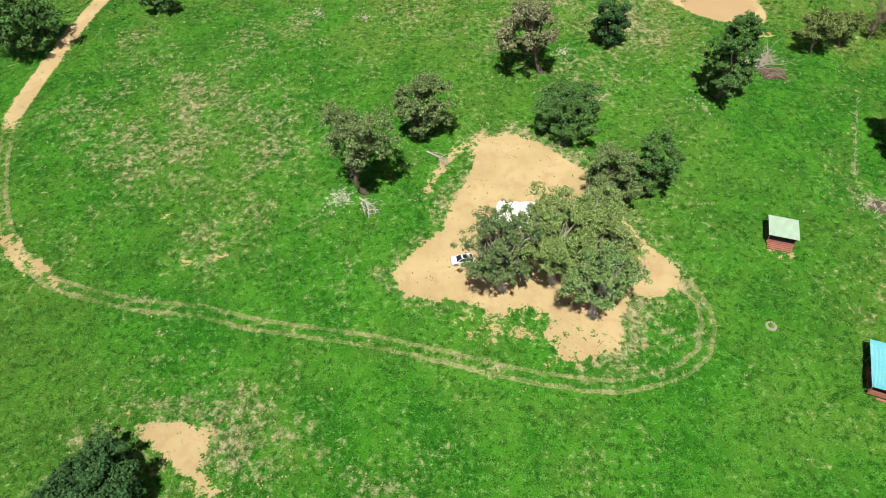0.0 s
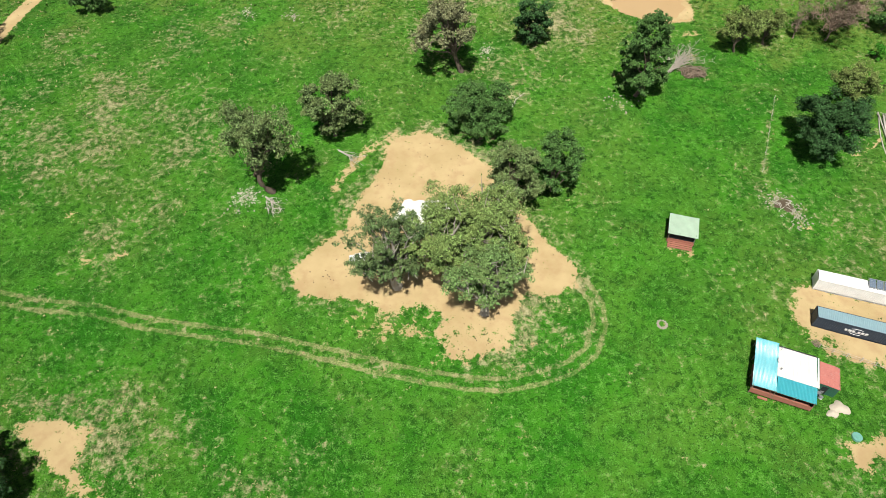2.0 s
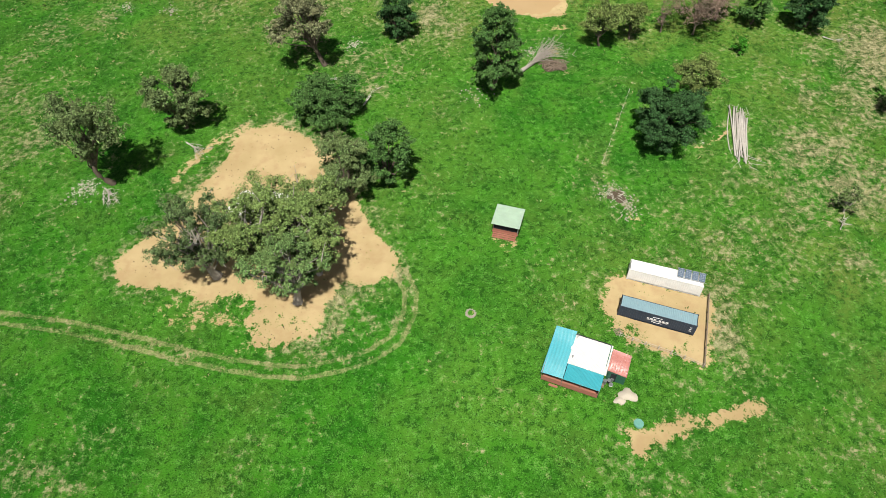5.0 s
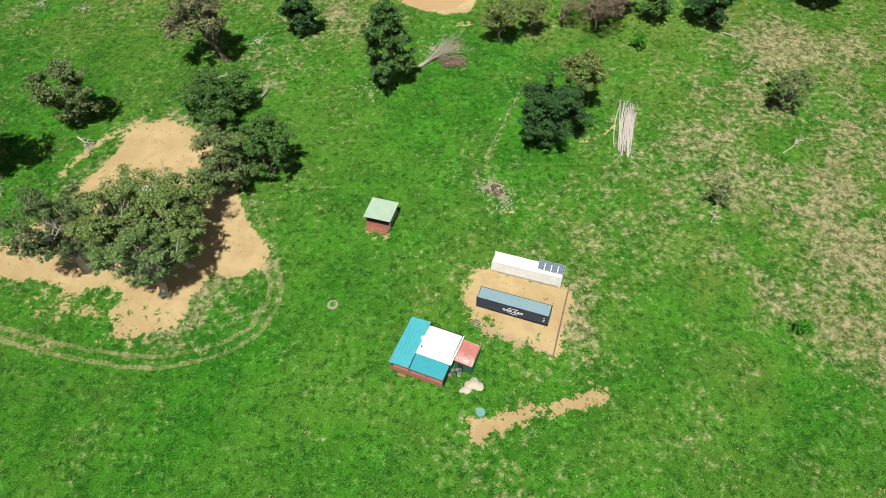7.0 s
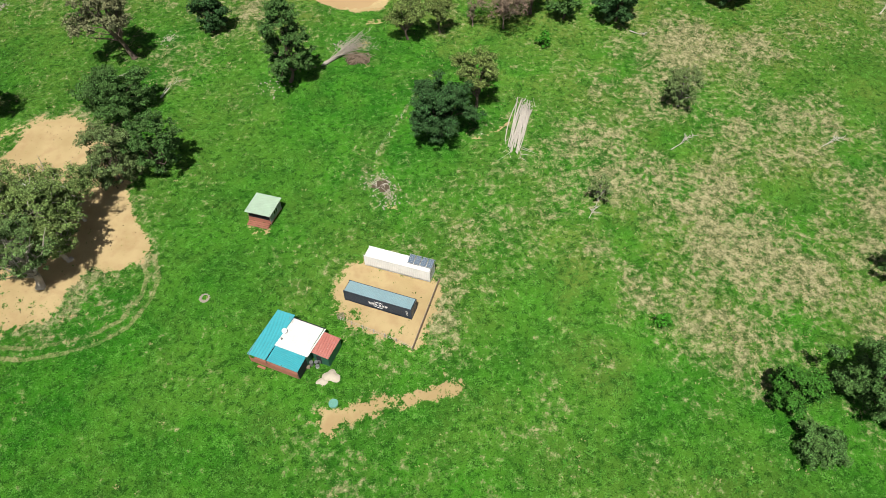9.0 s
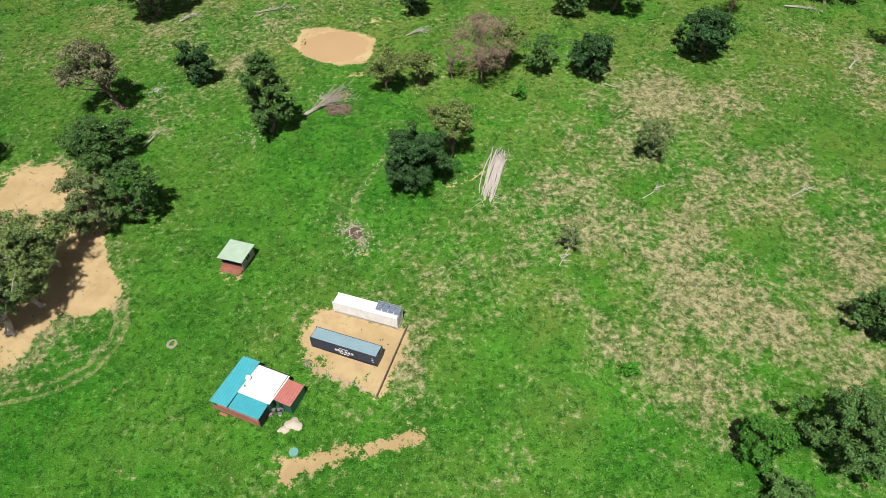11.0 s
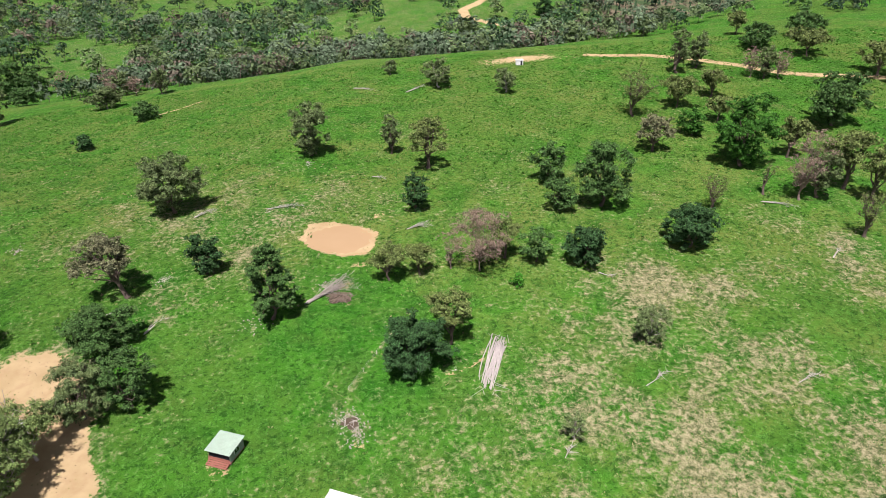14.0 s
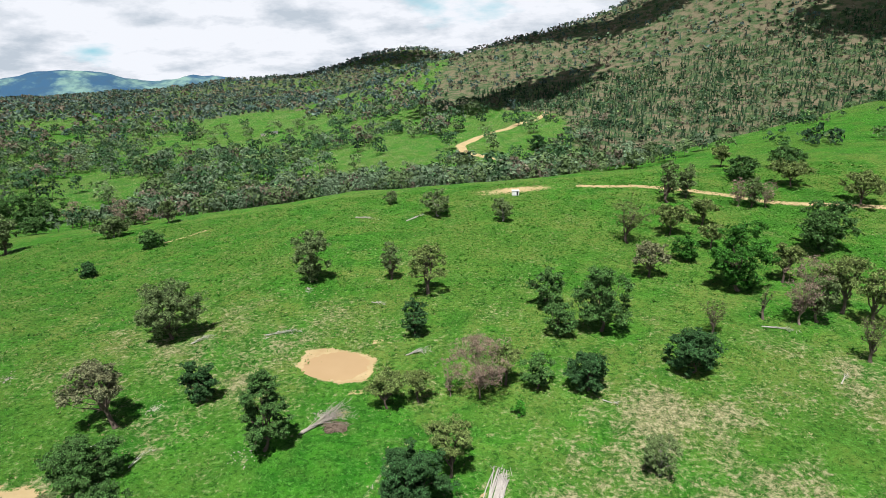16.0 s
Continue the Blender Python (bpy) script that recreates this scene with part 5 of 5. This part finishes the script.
# ---- far woods: one mass a region ----
def woods(name, label, x0, x1, y0, y1, gap, dens, heights, tints, quads, seed, conifer=0.0, trunk=True):
    """Many small trees as one mass: each has a thin stem and a few dozen leaf sprays."""
    rng = np.random.default_rng(seed)
    nx, ny = int((x1 - x0) / gap), int((y1 - y0) / gap)
    X, Y = np.meshgrid(np.arange(nx), np.arange(ny))
    X = x0 + (X.ravel() + rng.random(X.size)) * gap
    Y = y0 + (Y.ravel() + rng.random(Y.size)) * gap
    keep = (rng.random(X.size) < dens(X, Y)) & (np.abs(X - 102) < 0.78 * (Y + 40))
    X, Y = X[keep], Y[keep]
    Z = land(X, Y)
    n = len(X)
    H = heights[0] + (heights[1] - heights[0]) * rng.random(n) ** 1.4
    con = rng.random(n) < conifer
    R = H * np.where(con, 0.18, rng.uniform(0.38, 0.58, n))
    pick = rng.integers(0, len(tints), n)
    col = np.array(tints)[pick] * rng.uniform(0.75, 1.3, (n, 1))
    # leaf sprays on the broad-leaved ones, gathered in a few lumps
    B = np.flatnonzero(~con)
    m, lumps = len(B), 9
    w = unit(rng, m * lumps).reshape(m, lumps, 3)
    w[..., 2] = w[..., 2] * 0.9 + 0.12
    pickl = rng.integers(0, lumps, (m, quads))
    u = unit(rng, m * quads).reshape(m, quads, 3)
    u[..., 2] = np.where(u[..., 2] < -0.3, -u[..., 2], u[..., 2])
    p = 0.68 * np.take_along_axis(w, pickl[..., None], 1) + 0.50 * u * rng.uniform(0.5, 1.0, (m, quads, 1))
    centre = np.stack([X, Y, Z + H * 0.48], -1)[B]
    scale = np.stack([R * 1.25, R * 1.25, H * 0.54], -1)[B]
    cs = (centre[:, None] + p * scale[:, None]).reshape(-1, 3)
    size = np.repeat(H[B] * 0.29, quads) * (34.0 / quads) ** 0.5
    v, f = leaf_arrays(rng, cs, u.reshape(-1, 3), 1.0, 0.8)
    v = v.reshape(-1, 4, 3)
    v = (cs[:, None] + (v - cs[:, None]) * size[:, None, None]).reshape(-1, 3)
    tint = np.repeat(col[B], quads * 4, axis=0)
    # ragged tiers of drooping boughs on the conifers
    C = np.flatnonzero(con)
    if len(C):
        tiers, sides = 4, 5
        foot = np.stack([X, Y, Z], -1)[C][:, None, None]
        lift = np.linspace(0.10, 0.68, tiers)[None, :, None] + rng.uniform(-0.04, 0.04, (len(C), tiers, sides))
        turn = (np.arange(sides) * 6.2832 / sides)[None, None] + rng.uniform(-0.4, 0.4, (len(C), tiers, sides))
        out = np.linspace(1.25, 0.45, tiers)[None, :, None] * rng.uniform(0.65, 1.25, (len(C), tiers, sides)) * R[C][:, None, None]
        hh = H[C][:, None, None]

        def ring(da, k, dz):
            return foot + np.stack([np.cos(turn + da) * out * k, np.sin(turn + da) * out * k, hh * (lift + dz)], -1)

        top = foot + np.stack([0 * out, 0 * out, hh * (lift + 0.32)], -1)
        cv = np.stack([top, ring(-0.62, 0.75, 0.03), ring(0.0, 1.0, -0.03), ring(0.62, 0.75, 0.03)], -2).reshape(-1, 3)
        f = np.concatenate([f, np.arange(len(cv)).reshape(-1, 4) + len(v)])
        v = np.concatenate([v, cv])
        tint = np.concatenate([tint, np.repeat(col[C], tiers * sides * 4, axis=0)])
    if trunk:
        base = np.stack([X, Y, Z - 0.3], -1)
        top = base + np.stack([R * 0.1, R * 0.1, H * 0.5], -1)
        w = (H * 0.016)[:, None]
        e = np.array([[1.0, 0.3, 0], [-0.5, 0.8, 0], [-0.5, -1.0, 0]])
        tv = np.concatenate([base[:, None] + w[:, None] * e, top[:, None] + 0.5 * w[:, None] * e], 1).reshape(-1, 3)
        k = np.arange(n)[:, None, None] * 6 + np.array([[0, 1, 4, 3], [1, 2, 5, 4], [2, 0, 3, 5]])[None]
        f = np.concatenate([f, k.reshape(-1, 4) + len(v)])
        v = np.concatenate([v, tv])
        tint = np.concatenate([tint, np.repeat(np.array([[0.13, 0.105, 0.085]]), n * 6, axis=0)])
    me = np_mesh(name, v, f)
    attr = me.attributes.new("tint", "FLOAT_COLOR", "POINT")
    attr.data.foreach_set("color", np.concatenate([tint, np.ones((len(tint), 1))], 1).astype(np.float32).ravel())
    me.materials.append(WOODS)
    return tagged(new(name, me), label, "woodland", kind="stuff")


OLIVE, GREYG, DARKG, BROWN, BRIGHTG = (0.130, 0.195, 0.074), (0.122, 0.182, 0.100), (0.050, 0.112, 0.044), (0.160, 0.138, 0.096), (0.062, 0.150, 0.035)
# HAZEG, HAZED: leaf colours with distance haze mixed in; PINE is the conifers' own
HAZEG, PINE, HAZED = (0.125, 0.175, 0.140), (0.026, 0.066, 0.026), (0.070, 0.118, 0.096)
woods("gully_woods", "mixed grey-green and brown woodland in the gully", -420, 330, 395, 600, 8.5,
      lambda x, y: 0.95 * woods_at(x, y), (7, 18), [OLIVE, GREYG, GREYG, BROWN, DARKG, GREYG, OLIVE], 120, 11)
woods("valley_woods", "grey-green and dark woodland in clumps on the valley floor", -900, 330, 560, 1000, 15.5,
      lambda x, y: 0.92 * woods_at(x, y) * (1 - flank(x, y)) * np.where((y < 600) & (x > -90), 0, 1), (11, 23), [GREYG, DARKG, DARKG, OLIVE, GREYG, BROWN, DARKG, GREYG, DARKG, OLIVE], 110, 12)
woods("middle_woods", "grey-green and dark woodland in clumps along the valley", -1200, 330, 1000, 1400, 17.5,
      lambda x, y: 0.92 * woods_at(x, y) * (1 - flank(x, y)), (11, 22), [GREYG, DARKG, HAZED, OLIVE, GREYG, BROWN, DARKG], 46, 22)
woods("valley_trees", "single dark green trees on the valley pasture", -700, 260, 580, 1300, 46,
      lambda x, y: 0.50 * meadow_at(x, y), (15, 25), [DARKG, DARKG, PINE, OLIVE], 150, 13)
woods("far_valley_woods", "woodland tinted grey-green for haze across the far valley", -2200, 700, 1400, 3500, 23,
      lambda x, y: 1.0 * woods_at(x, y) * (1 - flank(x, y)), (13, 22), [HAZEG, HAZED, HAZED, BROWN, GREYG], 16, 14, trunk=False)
woods("mountain_forest", "dark green young conifers on the mountain", 150, 1500, 560, 1400, 9.0,
      lambda x, y: 1.0 * woods_at(x, y) * flank(x, y), (6, 14), [PINE, PINE, PINE, DARKG, DARKG, OLIVE], 22, 15, 0.8)
woods("mountain_scrub", "grey-brown bushes and thin trees on the mountain", 150, 1500, 560, 1400, 10.5,
      lambda x, y: (1 - meadow_at(x, y)) * flank(x, y) * ramp(y - 0.22 * x, 560, 640) * ramp(wavy(x, y, 150, 1.3) + 0.5 * wavy(x, y, 55, 2.0), -0.4, 0.3), (4, 9), [BROWN, GREYG, GREYG, OLIVE], 20, 25, 0.0, False)
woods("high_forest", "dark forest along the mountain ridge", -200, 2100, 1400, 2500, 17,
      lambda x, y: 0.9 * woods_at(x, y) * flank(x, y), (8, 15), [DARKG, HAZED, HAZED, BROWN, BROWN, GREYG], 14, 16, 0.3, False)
woods("spur_scrub", "low dark scrub on the eastern pasture spur", 330, 760, 380, 700, 8,
      lambda x, y: 0.60 * ramp(wavy(x, y, 120, 4.0) + 0.5 * wavy(x, y, 40, 0.7), 0.10, 0.50) * ramp(y - 0.1 * x, 345, 385), (4, 10), [PINE, DARKG, OLIVE, BRIGHTG], 34, 17)

# ---- fallen timber ----
def log_bundle():
    b = thing("log_stack", pose(0, 0, 0), "bundle of long bleached tree trunks lying in grass", "logs")
    rng = np.random.default_rng(8)
    for k in range(26):
        row = k % 13
        a = np.array([108.0 + 0.17 * row + rng.normal() * 0.25, 95.2 + rng.uniform(-1.6, 2.6)])
        e = np.array([111.4 + 0.19 * row + rng.normal() * 0.30, 110.0 + rng.uniform(-3.5, 1.2)])
        t = np.array([0.0, 0.004, 0.25, 0.5, 0.75, 0.996, 1.0])
        xy = a + t[:, None] * (e - a) + np.sin(t * 3.14)[:, None] * rng.normal(size=2) * 0.22
        lift = 0.14 + 0.22 * (k // 13) + 0.1 * rng.random()
        pth = np.c_[xy, land(xy[:, 0], xy[:, 1]) + lift]
        r = rng.uniform(0.09, 0.17)
        part("trunk", np_mesh("trunk", *tube_arrays(pth, r * np.array([0.1, 0.8, 0.9, 1, 1, 1.1, 0.1]), 7), True), DEADWOOD, b)
    for k in range(34):
        a = np.array([rng.uniform(107.5, 111), rng.uniform(92.5, 98)]) if k < 20 else np.array([rng.uniform(111, 115), rng.uniform(107, 112)])
        e = a + rng.normal(size=2) * 1.4
        za, ze = land(a[0], a[1]) + 0.1, land(e[0], e[1]) + rng.uniform(0.2, 1.0)
        part("branch", rod((*a, za), (*e, ze), 0.06, 0.02, 5), DEADWOOD, b)
    return b


log_bundle()


def fallen_tree(x, y, ex, ey, spread, n, label, material=DEADWOOD, trunk=0.32, seed=1, lift=1.6):
    """A toppled dry tree: a stem on the ground, and a fan of bare limbs."""
    rng = np.random.default_rng(seed)
    ob = thing("fallen_tree", pose(0, 0, 0), label, "fallen tree")
    a, e = np.array([x, y]), np.array([ex, ey])
    t = np.linspace(0, 1, 8)
    xy = a + t[:, None] * (e - a) * 0.55
    pth = np.c_[xy, land(xy[:, 0], xy[:, 1]) + 0.25 + 0.35 * t * lift]
    part("trunk", np_mesh("trunk", *tube_arrays(pth, trunk * np.array([0.1, 1.2, 1, 0.9, 0.85, 0.75, 0.65, 0.55]), 8), True), material, ob)
    along = (e - a) / np.linalg.norm(e - a)
    side = np.array([-along[1], along[0]])
    span = np.linalg.norm(e - a)
    for k in range(n):
        s = xy[int(rng.integers(2, 8))]
        z0 = float(land(s[0], s[1])) + 0.35 + 0.3 * lift
        w = rng.uniform(-1, 1)
        tip = a + along * span * rng.uniform(0.78, 1.05) * (1 - 0.18 * abs(w)) + side * spread * w
        z1 = float(land(tip[0], tip[1])) + rng.uniform(0.2, 1.6) * lift
        m = (s + tip) / 2 + side * spread * 0.10 * rng.normal()
        p3 = np.array([[*s, z0], [*(s * 0.5 + m * 0.5), z0 * 0.7 + z1 * 0.3 + 0.3], [*m, z0 * 0.4 + z1 * 0.6 + 0.3], [*tip, z1]])
        bits = [tube_arrays(p3, trunk * rng.uniform(0.16, 0.34) * np.array([1, 0.75, 0.5, 0.15]), 5)]
        for _ in range(5):
            q = p3[int(rng.integers(1, 4))]
            bits.append(tube_arrays([q, q + np.array([*(along * rng.uniform(0.3, 1.4) + side * rng.normal() * 0.7), rng.normal() * 0.4])], [0.05, 0.015], 5))
        part("branch", np_mesh("branch", *join_arrays(bits), True), material, ob)
    return ob


fallen_tree(66.6, 122.3, 78.0, 132.0, 5.2, 34, "toppled dry tree with a fan of grey limbs", barky("grey_limbs", (0.40, 0.36, 0.31)), 0.42, 3, 1.3)
fallen_tree(32.2, 111.6, 34.9, 116.8, 0.3, 2, "bleached fallen trunk beside a leafy tree", trunk=0.2, seed=4, lift=1.2)
fallen_tree(45, 171, 56, 174, 1.6, 9, "dry grey fallen branches in the grass", trunk=0.13, seed=5, lift=0.5)
fallen_tree(89, 157, 96, 160, 1.8, 12, "dry grey fallen branches near the dam", trunk=0.15, seed=6, lift=0.5)
fallen_tree(24.5, 166, 29.5, 170.5, 1.5, 9, "bare broken boughs at the foot of a tree", trunk=0.18, seed=7, lift=0.9)
fallen_tree(50.5, 208, 52, 203.5, 1.6, 8, "bare broken boughs below a grey tree", trunk=0.18, seed=8, lift=0.7)
fallen_tree(-3.5, 100.5, 1.5, 96.5, 2.2, 7, "bare broken boughs beside a gum tree", trunk=0.17, seed=9, lift=0.7)
fallen_tree(-16.2, 88.0, -12.8, 84.6, 2.2, 14, "tangle of dry boughs below a gum tree", trunk=0.16, seed=10, lift=0.7)
fallen_tree(54.7, 298.5, 68.0, 292.0, 1.5, 6, "long fallen log on the grassy crest", trunk=0.30, seed=11, lift=0.5)
fallen_tree(80.9, 286.2, 90.5, 295.5, 1.5, 6, "long fallen log on the grassy crest", trunk=0.30, seed=12, lift=0.5)
fallen_tree(75, 195, 79.5, 192, 1.2, 7, "dry fallen branch with bare twigs", trunk=0.14, seed=13, lift=0.5)
fallen_tree(122.0, 77.0, 123.6, 79.6, 0.5, 4, "thin bleached branch under a shrub", trunk=0.07, seed=14, lift=0.4)
fallen_tree(141, 95, 147, 99, 1.0, 6, "thin bleached branches in straw grass", trunk=0.09, seed=15, lift=0.3)
fallen_tree(172, 96, 178, 99, 1.0, 6, "thin bleached branches in straw grass", trunk=0.09, seed=16, lift=0.3)
fallen_tree(202.0, 141.0, 206.5, 146.0, 0.6, 3, "weathered log lying in dry grass", trunk=0.2, seed=17, lift=0.4)
fallen_tree(139.5, 135.0, 143.5, 132.0, 0.3, 2, "short bleached log lying in grass", trunk=0.14, seed=18, lift=0.3)
fallen_tree(196, 172, 206, 169, 1.2, 6, "grey fallen log beside bare trees", trunk=0.22, seed=20, lift=0.4)
fallen_tree(20.0, 118.5, 25.5, 121.0, 0.6, 4, "thin dry branch lying below a tree", trunk=0.10, seed=21, lift=0.4)


def brush_heap(x, y, r, n, label, seed, material):
    """A heap of dry sticks thrown together."""
    rng = np.random.default_rng(seed)
    ob = thing("brush_heap", at(x, y), label, "brush heap")
    part("litter", heap(r * 0.8, 0.3, seed, 0.9), BRUSH, ob)
    for _ in range(n):
        a, q = rng.uniform(0, 6.28), r * rng.random() ** 0.5
        p = np.array([q * math.cos(a), q * math.sin(a) * 0.75, 0.12 + 0.7 * (1 - q / r) * rng.random()])
        d = np.array([math.cos(a * 3), math.sin(a * 3), rng.normal() * 0.18]) * rng.uniform(0.5, 1.5)
        part("stick", np_mesh("stick", *tube_arrays([p - d, p + [0, 0, 0.08], p + d], [0.05, 0.06, 0.02], 5), True), material, ob)
    return ob


BRUSH = barky("brush_brown", (0.115, 0.090, 0.062))
brush_heap(74.8, 125.2, 3.4, 120, "brown heap of dry brush beside a toppled tree", 9, barky("dry_sticks", (0.27, 0.21, 0.16)))
brush_heap(82.8, 85.6, 2.2, 12, "low heap of grey sticks and rubble in grass", 11, DEADWOOD)



# ---- stones, grass, weeds ----
def scatter_stones(name, label, spots, n, size, seed, material=STONE):
    rng = np.random.default_rng(seed)
    pieces = []
    cube = np.array([[x, y, z] for x in (-1, 1) for y in (-1, 1) for z in (-1, 1)], float)
    faces = np.array([[0, 1, 3, 2], [4, 6, 7, 5], [0, 4, 5, 1], [2, 3, 7, 6], [0, 2, 6, 4], [1, 5, 7, 3]])
    for _ in range(n):
        cx, cy, r = spots[int(rng.integers(0, len(spots)))]
        px, py = cx + rng.normal() * r * 0.5, cy + rng.normal() * r * 0.5
        s = size * rng.uniform(0.4, 1.3)
        v = cube * (0.75 + 0.5 * rng.random((8, 3))) * np.array([s, s * rng.uniform(0.6, 1), s * 0.55])
        q = rng.uniform(0, 6.28)
        v = np.c_[v[:, 0] * math.cos(q) - v[:, 1] * math.sin(q), v[:, 0] * math.sin(q) + v[:, 1] * math.cos(q), v[:, 2]]
        pieces.append((v + [px, py, float(land(px, py)) + s * 0.25], faces))
    me = np_mesh(name, *join_arrays(pieces))
    me.materials.append(material)
    return tagged(new(name, me), label, "stones", kind="stuff")


scatter_stones("rubble", "pale broken stones heaped in the grass", [(82.0, 87.0, 3.0), (83.5, 84.0, 3.0), (84.5, 82, 2.4)], 240, 0.12, 31)
scatter_stones("clods", "dark clods and litter on the bare soil", [(14, 102, 5), (20, 97, 5), (2, 79, 5), (7, 91, 4), (34, 73, 4), (24, 57, 5), (-2, 69, 4), (30, 86, 4), (12, 62, 5)], 150, 0.08, 33, BRUSH)
scatter_stones("field_stones", "pale field stones scattered through the pasture", [(-32, 152, 4), (-20, 150, 3), (-60, 190, 7), (-45, 178, 6), (28, 134, 2), (-90, 210, 9), (-19, 87, 4), (70, 130, 3), (56, 115, 4)], 260, 0.15, 32)


def tufts(name, label, n, material, tall, seed, want, area=(-100, 212, 24, 215)):
    """Grass and weeds: clumps of three or four bent blades each."""
    rng = np.random.default_rng(seed)
    X, Y = rng.uniform(area[0], area[1], n), rng.uniform(area[2], area[3], n)
    ok = rng.random(n) < want(X, Y)
    X, Y = X[ok], Y[ok]
    n = len(X)
    Z = land(X, Y)
    b = 3
    a = rng.uniform(0, 6.28, (n, b))
    s = (tall * rng.uniform(0.45, 1.25, n))[:, None] * rng.uniform(0.7, 1.2, (n, b))
    root = np.stack([X, Y, Z - 0.06], -1)[:, None] + np.stack([np.cos(a), np.sin(a), 0 * a], -1) * (s * 0.25)[..., None]
    side = np.stack([-np.sin(a), np.cos(a), 0 * a], -1) * (s * 0.34)[..., None]
    tip = root + np.stack([np.cos(a) * 0.75, np.sin(a) * 0.75, 0.62 + 0 * a], -1) * s[..., None]
    v = np.stack([root - side, root + side, tip], 2).reshape(-1, 3)
    me = np_mesh(name, v, np.arange(len(v)).reshape(-1, 3))
    me.materials.append(material)
    return tagged(new(name, me), label, "grass", kind="stuff")


def green_want(x, y):
    return np.clip(0.62 + 0.5 * wavy(x, y, 9, 0.2) + 0.35 * wavy(x, y, 27, 1.2), 0.05, 1) * (1 - np.clip(dirt_at(x, y) * 1.7, 0, 0.965)) * (1 - np.clip(1.1 * dry_at(x, y), 0, 0.8))


def straw_want(x, y):
    return np.clip(1.5 * dry_at(x, y) - 0.10 + 0.3 * wavy(x, y, 6, 0.8), 0, 1) * (1 - np.clip(dirt_at(x, y) * 1.6, 0, 0.97))


def weed_want(x, y):
    return np.clip(0.25 + 0.75 * wavy(x, y, 14, 3.2) + 0.5 * wavy(x, y, 5.0, 0.4), 0.02, 1) * (1 - np.clip(dirt_at(x, y) * 1.5, 0, 0.96)) * (1 - np.clip(0.7 * dry_at(x, y), 0, 0.7))


tufts("grass", "short green pasture grass", 300000, GRASS, 0.27, 41, green_want)
tufts("weeds", "broad dark green weeds through the pasture", 90000, WEED, 0.46, 43, weed_want)
tufts("dry_grass", "straw-coloured tussocks in the dry paddock", 70000, STRAW, 0.42, 42, straw_want)

tufts("hill_grass", "green and yellowish tussocks on the grassy hill", 60000, GRASS, 0.75, 44, lambda x, y: 0.75 * green_want(x, y), (-140, 330, 205, 350))
tufts("hill_weeds", "dark green tussocks on the grassy hill", 70000, WEED, 0.85, 46, lambda x, y: 0.6 * weed_want(x, y), (-140, 330, 150, 350))
tufts("hill_straw", "pale tussocks on the grassy hill", 26000, STRAW, 0.55, 45, lambda x, y: 0.25 + straw_want(x, y), (-140, 330, 120, 340))


# ---- cumulus overhead, whose shadows lie on the mountain ----
def cloud(x, y, z, rx, ry, seed, turn=0):
    """A heap of puffs, close in the middle and loose at the rim."""
    rng = np.random.default_rng(seed)
    bm = bmesh.new()
    bmesh.ops.create_icosphere(bm, subdivisions=1, radius=1.0)
    ball = np.array([v.co[:] for v in bm.verts])
    faces = np.array([[v.index for v in f.verts] for f in bm.faces])
    bm.free()
    n = 900
    p = rng.normal(size=(n, 3)) * np.array([0.55, 0.55, 0.10])
    d = np.hypot(p[:, 0], p[:, 1])
    s = rng.uniform(0.05, 0.20, n) * np.exp(-1.6 * d ** 2) + 0.012
    size = np.stack([s * rx, s * 0.5 * (rx + ry), 20 + 0 * s], -1)
    v = (p * np.array([rx, ry, 60]))[:, None] + ball[None] * size[:, None]
    f = faces[None] + (np.arange(n) * len(ball))[:, None, None]
    ob = part("cloud", np_mesh("cloud", v.reshape(-1, 3), f.reshape(-1, 3), True), CLOUD, None)
    ob.matrix_world = pose(x, y, z, 0, 0, turn)
    return tagged(ob, "white cumulus cloud high above the mountain", "cloud", kind="structure")


cloud(185, 955, 760, 290, 75, 51, 50)
cloud(960, 1110, 760, 190, 150, 52, 10)
cloud(300, 1640, 760, 270, 110, 53, -41)
cloud(-440, 2780, 760, 450, 130, 54, 0)
cloud(600, 1540, 760, 190, 90, 55, 30)
